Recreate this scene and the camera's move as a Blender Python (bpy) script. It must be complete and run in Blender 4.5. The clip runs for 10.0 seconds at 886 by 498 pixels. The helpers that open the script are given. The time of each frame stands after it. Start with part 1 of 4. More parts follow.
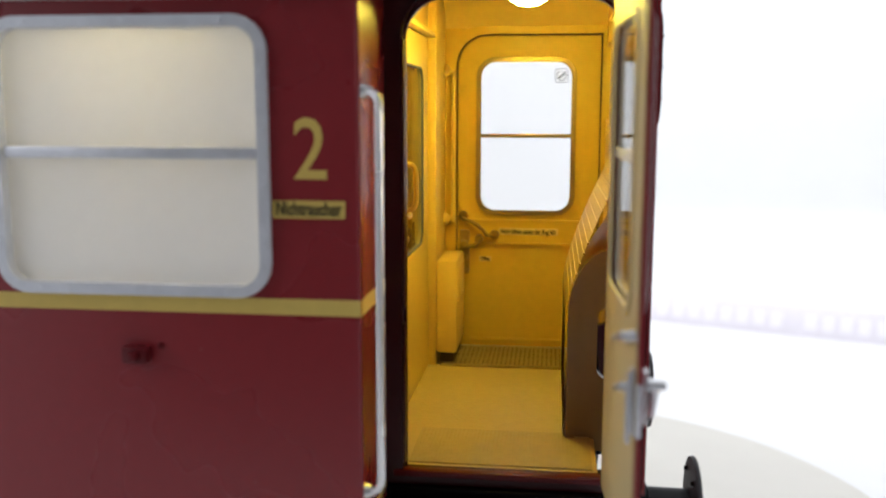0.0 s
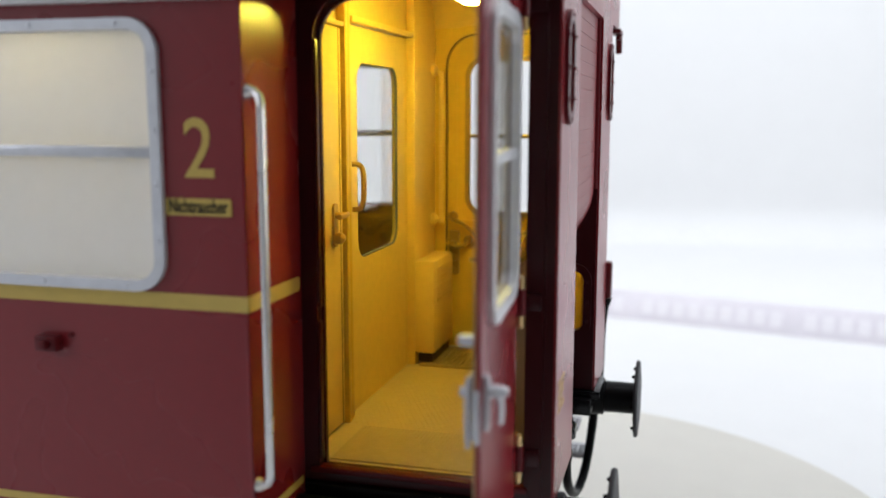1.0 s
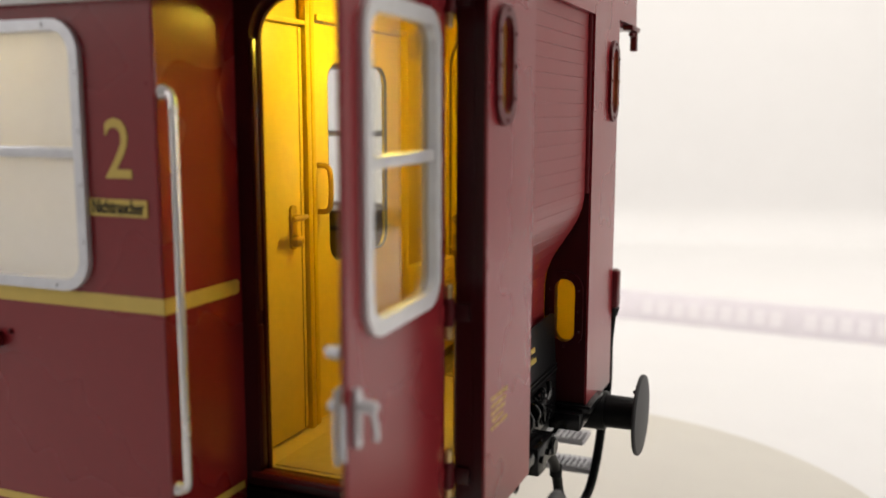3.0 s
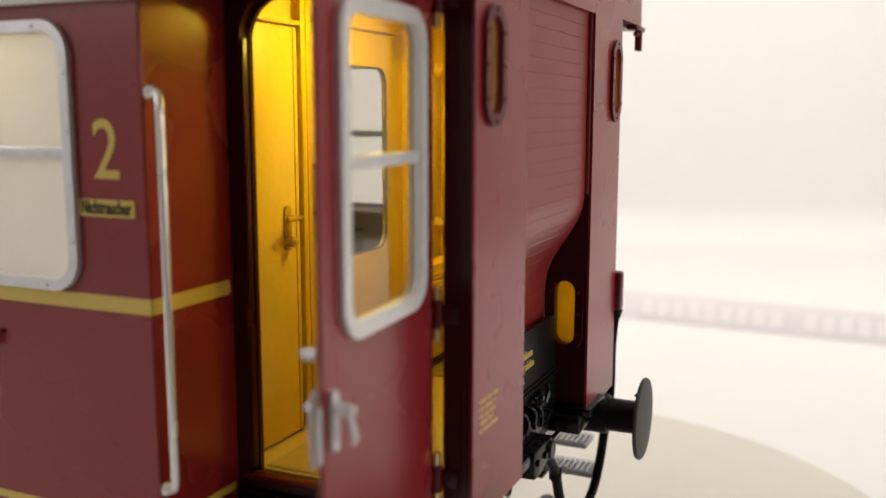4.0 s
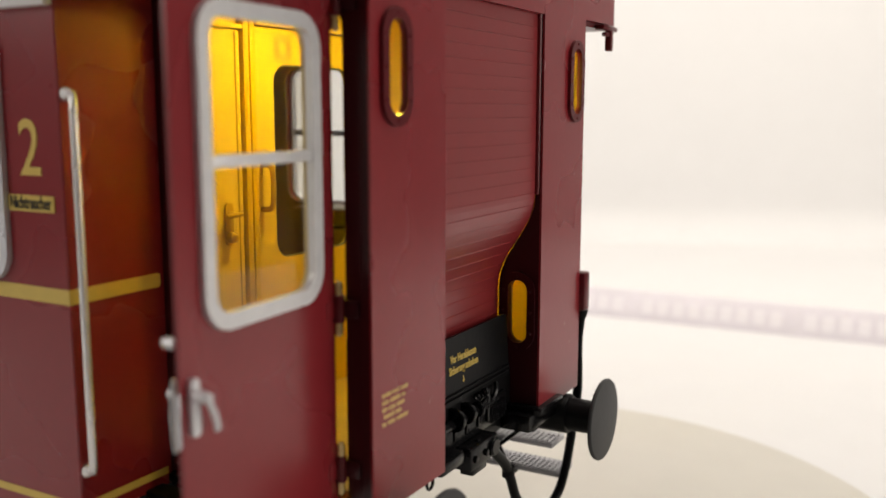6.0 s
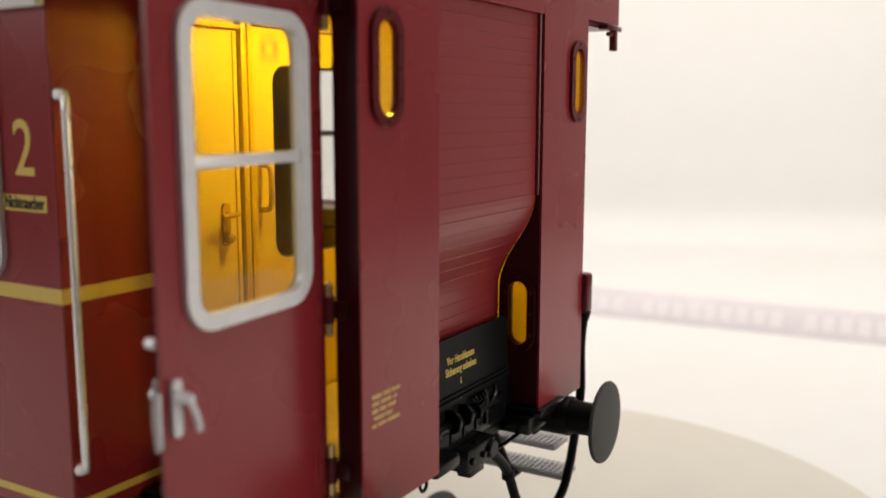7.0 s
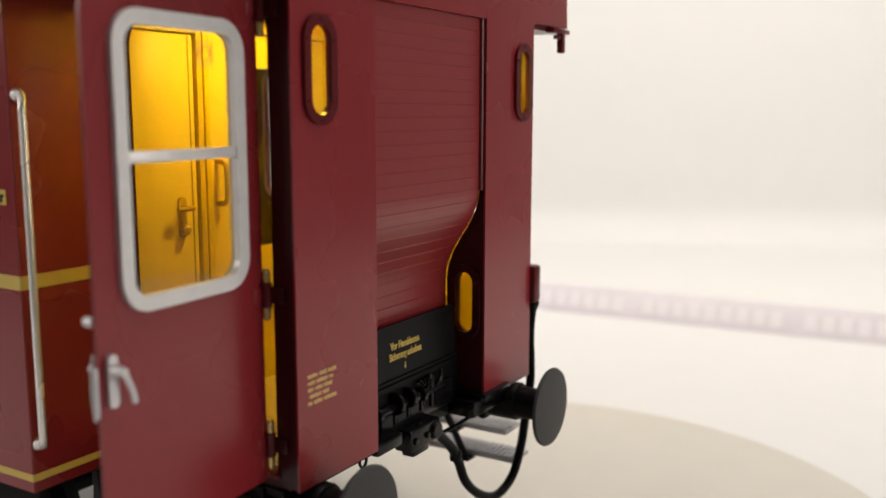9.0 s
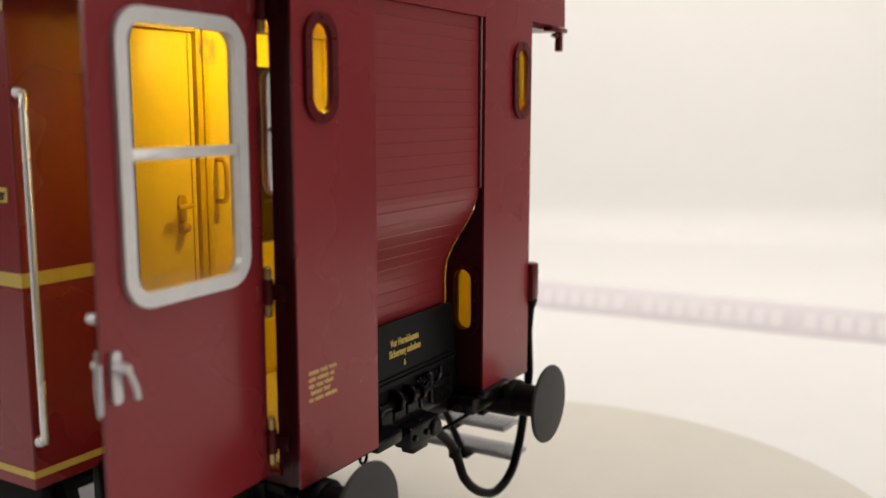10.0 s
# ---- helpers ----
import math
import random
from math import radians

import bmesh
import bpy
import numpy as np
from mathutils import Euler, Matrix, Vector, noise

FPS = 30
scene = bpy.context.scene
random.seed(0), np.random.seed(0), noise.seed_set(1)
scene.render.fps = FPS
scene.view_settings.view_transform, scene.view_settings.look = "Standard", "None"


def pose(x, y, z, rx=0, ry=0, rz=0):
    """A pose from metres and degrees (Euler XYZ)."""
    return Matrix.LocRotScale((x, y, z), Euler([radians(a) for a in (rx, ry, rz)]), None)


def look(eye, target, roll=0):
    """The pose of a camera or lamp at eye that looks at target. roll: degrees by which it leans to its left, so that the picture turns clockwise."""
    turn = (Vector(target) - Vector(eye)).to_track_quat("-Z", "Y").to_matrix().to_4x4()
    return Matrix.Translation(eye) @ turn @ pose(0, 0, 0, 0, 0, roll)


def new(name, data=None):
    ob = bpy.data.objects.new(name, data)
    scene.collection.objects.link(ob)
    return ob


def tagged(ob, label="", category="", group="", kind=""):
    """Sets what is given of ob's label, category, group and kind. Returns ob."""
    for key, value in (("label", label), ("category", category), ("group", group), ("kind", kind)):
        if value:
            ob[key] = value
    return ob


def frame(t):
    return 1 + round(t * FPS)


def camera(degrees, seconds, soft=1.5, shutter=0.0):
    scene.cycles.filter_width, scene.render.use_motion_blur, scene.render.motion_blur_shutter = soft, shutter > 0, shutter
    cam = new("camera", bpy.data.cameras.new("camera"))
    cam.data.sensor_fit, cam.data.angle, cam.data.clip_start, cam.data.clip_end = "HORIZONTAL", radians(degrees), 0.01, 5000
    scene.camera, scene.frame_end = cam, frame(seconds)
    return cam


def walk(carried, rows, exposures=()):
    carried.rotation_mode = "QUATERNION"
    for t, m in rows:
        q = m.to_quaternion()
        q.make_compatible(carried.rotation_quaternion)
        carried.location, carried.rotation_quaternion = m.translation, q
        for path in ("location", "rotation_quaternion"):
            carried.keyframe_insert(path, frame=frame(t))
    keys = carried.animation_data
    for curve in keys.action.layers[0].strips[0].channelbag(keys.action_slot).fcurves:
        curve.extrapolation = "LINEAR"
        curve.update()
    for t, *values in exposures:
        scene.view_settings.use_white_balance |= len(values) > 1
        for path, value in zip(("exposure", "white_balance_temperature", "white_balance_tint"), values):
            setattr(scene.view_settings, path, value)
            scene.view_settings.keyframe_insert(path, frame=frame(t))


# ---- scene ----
# The model is about 1:32. Lengths below are metres of the full-size railway, K turns them into the model's.
K = 1 / 32
GROUND = -1.3           # turntable's top below the vestibule floor
cam = camera(51.32, 10.0, soft=1.5)
cam.data.dof.use_dof = True
cam.data.dof.focus_distance = 4.8 * K
cam.data.dof.aperture_fstop = 20.0


def at(x, y, z):
    """World place of a point given in full-size metres."""
    return x * K, y * K, (z - GROUND) * K


EYE = at(0.7059, -3.3173, 1.5668)
CAMERA_ROWS = [(0.0, -8.468), (8.8, -8.468), (9.5, -8.54), (10.0, -8.555)]
walk(cam, [(t, pose(*EYE, 90 + pitch, -0.1, 6.858)) for t, pitch in CAMERA_ROWS],
     exposures=[(0.0, 0.35, 5950, 10), (0.8, 0.17, 5900, 9), (1.6, 0.06, 5950, 9), (2.1, 0.06, 6200, 10), (2.5, 0.06, 6550, 11), (4.0, 0.09, 7100, 12),
                (5.5, 0.09, 7100, 12), (8.0, 0.06, 7100, 12), (10.0, -0.03, 7100, 12)])

# ---- light: a white photo tent, lit from above and from the front, with added fills ----
world = bpy.data.worlds.new("world")
scene.world = world
world.use_nodes = True
world.node_tree.nodes["Background"].inputs[0].default_value = (1.0, 0.985, 0.965, 1)
world.node_tree.nodes["Background"].inputs[1].default_value = 0.49


def softbox(name, eye, target, size, watts, colour):
    data = bpy.data.lights.new(name, "AREA")
    data.shape, data.size, data.size_y, data.energy, data.color = "RECTANGLE", size[0], size[1], watts, colour
    ob = new(name, data)
    ob.matrix_world = look(eye, target)
    return ob


softbox("overhead_softbox", (0.05, 0.0, 0.72), (0.05, 0.02, 0), (0.75, 0.45), 1.15, (1, 0.98, 0.95))
# Added fill that lifts the backdrop paper; no such lamp is known.
softbox("backdrop_softbox", (0.16, 0.18, 0.66), (0.16, 0.66, 0.36), (0.9, 0.15), 5.3, (1, 0.97, 0.92))
softbox("left_softbox", (-0.55, -0.16, 0.30), (-0.02, 0.05, 0.03), (0.35, 0.25), 0.72, (1, 0.97, 0.96))
# Added fill for coach end and open door, in place of wall bounce.
softbox("right_softbox", (0.60, -0.10, 0.16), (0.02, 0.05, 0.03), (0.35, 0.24), 1.6, (1, 0.97, 0.94))


# ---- materials ----
def material(name, colour, rough=0.5, metal=0.0, grain=600.0, tone=0.06, bump=0.05, bump_scale=900.0, coat=0.0, spots=0.0, spec=0.38):
    """Paint or metal with a broad and a fine unevenness of tone, and a fine relief."""
    m = bpy.data.materials.new(name)
    m.use_nodes = True
    t = m.node_tree
    n, l = t.nodes, t.links
    b = n["Principled BSDF"]
    coord = n.new("ShaderNodeTexCoord")
    broad, fine, relief = (n.new("ShaderNodeTexNoise") for _ in range(3))
    broad.inputs["Scale"].default_value, fine.inputs["Scale"].default_value, relief.inputs["Scale"].default_value = grain / 12, grain, bump_scale
    for q in (broad, fine, relief):
        l.new(coord.outputs["Object"], q.inputs["Vector"])
    add = n.new("ShaderNodeMath")
    add.operation = "ADD"
    l.new(broad.outputs["Fac"], add.inputs[0])
    l.new(fine.outputs["Fac"], add.inputs[1])
    ramp = n.new("ShaderNodeMapRange")
    ramp.inputs["From Min"].default_value, ramp.inputs["From Max"].default_value = 0.6, 1.4
    ramp.inputs["To Min"].default_value, ramp.inputs["To Max"].default_value = 1 - tone, 1 + tone
    l.new(add.outputs[0], ramp.inputs["Value"])
    mix = n.new("ShaderNodeMix")
    mix.data_type, mix.blend_type = "RGBA", "MULTIPLY"
    mix.inputs[0].default_value = 1.0
    mix.inputs[6].default_value = (*colour, 1)
    l.new(ramp.outputs["Result"], mix.inputs[7])
    out = mix.outputs[2]
    if spots:
        speck = n.new("ShaderNodeTexNoise")
        speck.inputs["Scale"].default_value = 420.0
        cut = n.new("ShaderNodeMapRange")
        cut.inputs["From Min"].default_value, cut.inputs["From Max"].default_value = 0.76, 0.80
        l.new(coord.outputs["Object"], speck.inputs["Vector"])
        l.new(speck.outputs["Fac"], cut.inputs["Value"])
        dust = n.new("ShaderNodeMix")
        dust.data_type = "RGBA"
        dust.inputs[7].default_value = (0.5, 0.4, 0.36, 1)
        lower = n.new("ShaderNodeMath")
        lower.operation, lower.inputs[1].default_value = "MULTIPLY", spots
        l.new(cut.outputs["Result"], lower.inputs[0])
        l.new(lower.outputs[0], dust.inputs[0])
        l.new(out, dust.inputs[6])
        out = dust.outputs[2]
    l.new(out, b.inputs["Base Color"])
    uneven = n.new("ShaderNodeMapRange")
    uneven.inputs["To Min"].default_value, uneven.inputs["To Max"].default_value = rough - 0.05, rough + 0.05
    l.new(broad.outputs["Fac"], uneven.inputs["Value"])
    l.new(uneven.outputs["Result"], b.inputs["Roughness"])
    b.inputs["Metallic"].default_value = metal
    b.inputs["Coat Weight"].default_value = coat
    b.inputs["Specular IOR Level"].default_value = spec
    nudge = n.new("ShaderNodeBump")
    nudge.inputs["Strength"].default_value, nudge.inputs["Distance"].default_value = bump, 0.0003
    l.new(relief.outputs["Fac"], nudge.inputs["Height"])
    l.new(nudge.outputs["Normal"], b.inputs["Normal"])
    return m


def clear_glass(name, tint, least, most):
    """A thin pane: clear straight through, with a mirror's gloss that grows towards a flat angle."""
    m = bpy.data.materials.new(name)
    m.use_nodes = True
    n, l = m.node_tree.nodes, m.node_tree.links
    n.remove(n["Principled BSDF"])
    clear, gloss, mix, weight, power, scale = (n.new("ShaderNode" + k) for k in ("BsdfTransparent", "BsdfGlossy", "MixShader", "LayerWeight", "Math", "MapRange"))
    clear.inputs[0].default_value = (*tint, 1)
    gloss.inputs["Roughness"].default_value = 0.02
    power.operation, power.inputs[1].default_value = "POWER", 5.0
    scale.inputs["To Min"].default_value, scale.inputs["To Max"].default_value = least, most
    l.new(weight.outputs["Facing"], power.inputs[0])
    l.new(power.outputs[0], scale.inputs["Value"])
    l.new(scale.outputs["Result"], mix.inputs[0])
    l.new(clear.outputs[0], mix.inputs[1])
    l.new(gloss.outputs[0], mix.inputs[2])
    l.new(mix.outputs[0], n["Material Output"].inputs[0])
    return m


def glow(name, colour, strength):
    m = bpy.data.materials.new(name)
    m.use_nodes = True
    b = m.node_tree.nodes["Principled BSDF"]
    b.inputs["Base Color"].default_value = (0.8, 0.8, 0.75, 1)
    b.inputs["Emission Color"].default_value = (*colour, 1)
    b.inputs["Emission Strength"].default_value = strength
    return m


def frosted(name, colour, through_part):
    """A milky pane that scatters light from both of its sides."""
    m = material(name, colour, 0.25, tone=0.02, bump=0.0)
    n, l = m.node_tree.nodes, m.node_tree.links
    scatter, mix = n.new("ShaderNodeBsdfTranslucent"), n.new("ShaderNodeMixShader")
    scatter.inputs[0].default_value, mix.inputs[0].default_value = (*colour, 1), through_part
    l.new(n["Principled BSDF"].outputs[0], mix.inputs[1])
    l.new(scatter.outputs[0], mix.inputs[2])
    l.new(mix.outputs[0], n["Material Output"].inputs[0])
    return m


SLAT = material("maroon_slat_paint", (0.205, 0.0155, 0.0185), 0.37, tone=0.05, bump=0.03, spec=0.5, spots=0.1)
ALLOY_BRIGHT = material("worn_silver_fitting", (0.58, 0.58, 0.60), 0.35, 0.7, tone=0.1, bump=0.15)
ALLOY = material("dull_alloy_frame", (0.64, 0.65, 0.69), 0.36, 0.45, tone=0.1, bump=0.2)
MAROON = material("maroon_satin_paint", (0.21, 0.016, 0.021), 0.28, tone=0.05, spots=0.35, bump=0.04, spec=0.45)
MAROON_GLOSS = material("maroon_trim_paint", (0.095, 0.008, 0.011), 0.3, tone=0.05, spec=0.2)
# Body maroon darkened: the doorway's and gangway's shade is put into the colour.
MAROON_SHADED = material("shade_darkened_maroon", (0.035, 0.003, 0.005), 0.3, tone=0.08, spec=0.28)
CREAM = material("cream_yellow_interior_paint", (0.78, 0.56, 0.12), 0.42, tone=0.05)
DEEP_CREAM = material("ochre_interior_paint", (0.68, 0.455, 0.035), 0.4, tone=0.06)
DOOR_LINING = material("pale_buff_door_lining", (0.56, 0.45, 0.24), 0.45, tone=0.05)
BUFF = material("buff_plastic", (0.30, 0.19, 0.085), 0.42, tone=0.06)
OCHRE = material("ochre_painted_fitting", (0.52, 0.34, 0.07), 0.36, 0.1, tone=0.1)
FLOOR = material("tan_floor_lining", (0.54, 0.41, 0.215), 0.5, tone=0.06, bump=0.25, bump_scale=1500.0)
MAT = material("tan_tread_plate", (0.45, 0.34, 0.18), 0.5, tone=0.08, bump=0.2, bump_scale=1500.0)
GRATE = material("brass_toned_grating", (0.42, 0.33, 0.17), 0.4, 0.3, tone=0.1)
DARK = material("dark_recess", (0.05, 0.03, 0.02), 0.6, tone=0.1)
SILVER = material("bright_silver_paint", (0.68, 0.68, 0.69), 0.38, 0.35, tone=0.08, bump=0.15)
STEEL = material("bright_plated_wire", (0.78, 0.77, 0.77), 0.27, 0.65, tone=0.08, bump=0.02)
YELLOW = material("yellow_line_paint", (0.58, 0.42, 0.10), 0.45, tone=0.08)
FADED = material("faded_yellow_print", (0.60, 0.42, 0.15), 0.5, tone=0.15)
BRASS = material("ochre_brass_fitting", (0.37, 0.26, 0.08), 0.3, 0.55, tone=0.1)
BRASS_BRIGHT = material("polished_brass_pin", (0.75, 0.55, 0.25), 0.25, 0.7, tone=0.05)
BLACK = material("satin_black_paint", (0.0055, 0.0055, 0.006), 0.36, tone=0.15, bump=0.06, spec=0.08)
RUBBER = material("black_rubber", (0.003, 0.003, 0.0035), 0.36, tone=0.15, spec=0.07)
GLOSS_BLACK = material("gloss_black_fitting", (0.004, 0.004, 0.0045), 0.24, tone=0.15, bump=0.06, spec=0.2)
BUFFER_GREY = material("dark_gunmetal_buffer_face", (0.045, 0.046, 0.048), 0.5, tone=0.1, bump=0.05, spec=0.14)
TREAD = material("grey_metal_tread", (0.38, 0.38, 0.40), 0.4, 0.4, tone=0.1)
WHITE_LABEL = material("pale_yellow_label", (0.74, 0.58, 0.2), 0.5, tone=0.03)
INK = material("dark_ink", (0.02, 0.015, 0.01), 0.6, tone=0.1)
FAINT = material("faint_ochre_print", (0.30, 0.20, 0.08), 0.6, tone=0.1)
GREY_INK = material("grey_ink", (0.16, 0.16, 0.17), 0.6, tone=0.1)
MILK = frosted("milky_white_pane", (0.96, 0.94, 0.90), 0.2)
PANE_FILL_GLOW = glow("added_pane_fill_glow", (1.0, 0.82, 0.42), 40.0)
ROOF = material("silver_grey_roof_paint", (0.42, 0.42, 0.42), 0.5, tone=0.06)
PANEL = material("brown_panelling", (0.20, 0.125, 0.05), 0.45, tone=0.15)
SEAT = material("brown_seat_cover", (0.10, 0.06, 0.03), 0.8, tone=0.15)
GREY_BLOCK = material("dark_grey_block_paint", (0.12, 0.12, 0.12), 0.8, grain=40.0, tone=0.05)
PAPER = material("white_backdrop_paper", (0.69, 0.69, 0.695), 0.7, grain=60.0, tone=0.015, bump=0.02)
DISC = material("warm_grey_turntable_plastic", (0.57, 0.55, 0.50), 0.45, grain=90.0, tone=0.03, bump=0.03)
TAPE = material("lilac_grey_tape", (0.76, 0.725, 0.78), 0.5, tone=0.06)
TAPE_WHITE = material("white_tape_block", (0.83, 0.805, 0.845), 0.5, tone=0.03)
PANE = clear_glass("clear_pane", (0.985, 0.985, 0.98), 0.025, 0.7)
TINTED_PANE = clear_glass("faintly_smoked_pane", (0.955, 0.94, 0.90), 0.02, 0.97)
DOOR_PANE = clear_glass("glossy_aisle_pane", (0.985, 0.985, 0.97), 0.045, 0.97)
LAMP_GLOW = glow("warm_lamp_glow", (1.0, 0.81, 0.08), 126.0)


# ---- mesh helpers ----
def box(bm, x0, x1, y0, y1, z0, z1, bevel=0.0):
    m = Matrix.Translation(((x0 + x1) / 2, (y0 + y1) / 2, (z0 + z1) / 2)) @ Matrix.Diagonal((x1 - x0, y1 - y0, z1 - z0, 1))
    made = bmesh.ops.create_cube(bm, size=1.0, matrix=m)
    if bevel:
        edges = list({e for v in made["verts"] for e in v.link_edges})
        bmesh.ops.bevel(bm, geom=edges, offset=bevel, segments=2, profile=0.5, affect="EDGES")
    return bm


def boxes(*rows, bevel=0.0):
    bm = bmesh.new()
    for row in rows:
        box(bm, *row, bevel=bevel)
    return bm


def rounded(u0, u1, v0, v1, r, steps=6, which=(1, 1, 1, 1)):
    """The outline of a rectangle with rounded corners: lower left, lower right, upper right, upper left."""
    out = []
    for (u, v, a), on in zip(((u0, v0, 180), (u1, v0, 270), (u1, v1, 0), (u0, v1, 90)), which):
        if not on or r <= 0:
            out.append((u, v))
            continue
        cu, cv = u + (r if u == u0 else -r), v + (r if v == v0 else -r)
        for k in range(steps + 1):
            b = radians(a + 90 * k / steps)
            out.append((cu + r * math.cos(b), cv + r * math.sin(b)))
    return out


def space(axis, u, v, w):
    """A point with w along the axis, and u, v along the two others in their order."""
    return {"x": (w, u, v), "y": (u, w, v), "z": (u, v, w)}[axis]


def plate(axis, w0, w1, outline, holes=(), bevel=0.0):
    """A flat plate from w0 to w1 along an axis, with an outline and holes."""
    bm = bmesh.new()
    edges = []
    for loop in (outline, *holes):
        vs = [bm.verts.new(space(axis, u, v, w0)) for u, v in loop]
        edges += [bm.edges.new((a, b)) for a, b in zip(vs, vs[1:] + vs[:1])]
    bmesh.ops.triangle_fill(bm, use_beauty=True, use_dissolve=False, edges=edges)
    made = bmesh.ops.extrude_face_region(bm, geom=bm.faces[:])
    shift = Vector(space(axis, 0, 0, w1 - w0))
    bmesh.ops.translate(bm, vec=shift, verts=[g for g in made["geom"] if isinstance(g, bmesh.types.BMVert)])
    bmesh.ops.recalc_face_normals(bm, faces=bm.faces[:])
    return bm


def ring(axis, w0, w1, u0, u1, v0, v1, r, width):
    """A rounded frame: outer edge given, of a width inwards."""
    return plate(axis, w0, w1, rounded(u0, u1, v0, v1, r, 8), [rounded(u0 + width, u1 - width, v0 + width, v1 - width, max(r - width, 0.01), 8)])


def tube(points, radius, sides=10, smooth=4, caps=True):
    """A round bar along a line of points, its bends rounded by a spline."""
    pts = [Vector(p) for p in points]
    line = []
    for i in range(len(pts) - 1):
        a, b, c, d = pts[max(i - 1, 0)], pts[i], pts[i + 1], pts[min(i + 2, len(pts) - 1)]
        for k in range(smooth):
            s = k / smooth
            line.append(0.5 * (2 * b + (c - a) * s + (2 * a - 5 * b + 4 * c - d) * s * s + (3 * b - a - 3 * c + d) * s**3) if smooth > 1 else b)
    line.append(pts[-1])
    bm = bmesh.new()
    rings = []
    side = None
    for i, p in enumerate(line):
        way = (line[min(i + 1, len(line) - 1)] - line[max(i - 1, 0)]).normalized()
        side = way.orthogonal() if side is None else side - way * side.dot(way)
        side.normalize()
        over = way.cross(side)
        rings.append([bm.verts.new(p + radius * (math.cos(2 * math.pi * k / sides) * side + math.sin(2 * math.pi * k / sides) * over)) for k in range(sides)])
    for a, b in zip(rings, rings[1:]):
        for k in range(sides):
            bm.faces.new((a[k], a[(k + 1) % sides], b[(k + 1) % sides], b[k]))
    if caps:
        bm.faces.new(rings[0][::-1])
        bm.faces.new(rings[-1])
    bmesh.ops.recalc_face_normals(bm, faces=bm.faces[:])
    return bm


def turned(axis, centre, profile, sides=28):
    """A turned piece: profile rows of (distance along the axis, radius)."""
    bm = bmesh.new()
    rings = []
    for w, r in profile:
        rings.append([bm.verts.new(Vector(centre) + Vector(space(axis, r * math.cos(2 * math.pi * k / sides), r * math.sin(2 * math.pi * k / sides), w))) for k in range(sides)])
    for a, b in zip(rings, rings[1:]):
        for k in range(sides):
            bm.faces.new((a[k], a[(k + 1) % sides], b[(k + 1) % sides], b[k]))
    bm.faces.new(rings[0])
    bm.faces.new(rings[-1])
    bmesh.ops.recalc_face_normals(bm, faces=bm.faces[:])
    return bm


def joined(*many):
    out = bmesh.new()
    for bm in many:
        mesh = bpy.data.meshes.new("joint")
        bm.to_mesh(mesh)
        bm.free()
        out.from_mesh(mesh)
        bpy.data.meshes.remove(mesh)
    return out


def mesh_of(name, bm, mat, smooth=True):
    bm.transform(Matrix.Scale(K, 4))
    if smooth:
        for f in bm.faces:
            f.smooth = True
        for e in bm.edges:
            if len(e.link_faces) == 2 and e.calc_face_angle(0) > radians(32):
                e.smooth = False
    mesh = bpy.data.meshes.new(name)
    bm.to_mesh(mesh)
    bm.free()
    mesh.materials.append(mat)
    return mesh


def part(name, bm, mat, parent, label=""):
    ob = new(name, mesh_of(name, bm, mat))
    ob.parent = parent
    return tagged(ob, label)


def lettering(words, parent, m, height, mat, label="", stretch=1.0, bold=0.0):
    """Flat raised lettering; m puts its plane in the thing's space, in full-size metres."""
    data = bpy.data.curves.new("lettering", "FONT")
    data.body, data.size, data.extrude, data.offset = words, height, 0.002, bold
    data.align_x, data.align_y, data.resolution_u = "CENTER", "CENTER", 3
    data.materials.append(mat)
    ob = new("lettering", data)
    ob.parent = parent
    ob.matrix_basis = Matrix.Scale(K, 4) @ m @ Matrix.Diagonal((stretch, 1, 1, 1))
    return tagged(ob, label)


ON_SIDE = Matrix(((1, 0, 0, 0), (0, 0, -1, 0), (0, 1, 0, 0), (0, 0, 0, 1)))      # reads from the near side, towards +y
ON_END = Matrix(((0, 0, 1, 0), (1, 0, 0, 0), (0, 1, 0, 0), (0, 0, 0, 1)))        # reads from the end, towards -x


def put(x, y, z, turn):
    return Matrix.Translation((x, y, z)) @ turn


# ---- the tent's floor, back and the turntable ----
def build_tent():
    bm = bmesh.new()
    back, radius = 20.0, 1.0
    line = [(-9.0, GROUND - 0.35)] + [(back - radius + radius * math.sin(radians(a)), GROUND - 0.35 + radius - radius * math.cos(radians(a))) for a in range(0, 91, 10)] + [(back, 26.0)]
    rows = [[bm.verts.new((x, y, z)) for y, z in line] for x in (-15.0, 13.0)]
    for k in range(len(line) - 1):
        bm.faces.new((rows[0][k], rows[1][k], rows[1][k + 1], rows[0][k + 1]))
    tent = new("backdrop", mesh_of("backdrop", bm, PAPER))
    tent.location = at(0, 0, 0)
    tagged(tent, "seamless white paper backdrop curving up behind the table", "backdrop", kind="structure")


def build_light_blocks():
    """Unseen dark sheets added to block light: beyond the lamps and under the paper."""
    low = GROUND - 0.55
    for name, row in (("wall_south", (-4.0, 25.0, -5.8, -5.6, low, 20.0)), ("wall_east", (25.0, 25.2, -5.8, 24.0, low, 20.0)),
                      ("wall_west", (-25.2, -25.0, -9.0, 24.0, low, 20.0)), ("floor", (-25.0, 25.0, -9.2, 24.0, low - 0.2, low))):
        side = new(name, mesh_of(name, boxes(row), GREY_BLOCK))
        side.location = at(0, 0, 0)
        tagged(side, "unseen dark grey sheet under the paper, added to block light" if name == "floor" else "unseen plain dark grey sheet, added to block light", "floor" if name == "floor" else "wall", kind="structure")


DISC_AT = (0.418, 2.877)
DISC_R = 2.83


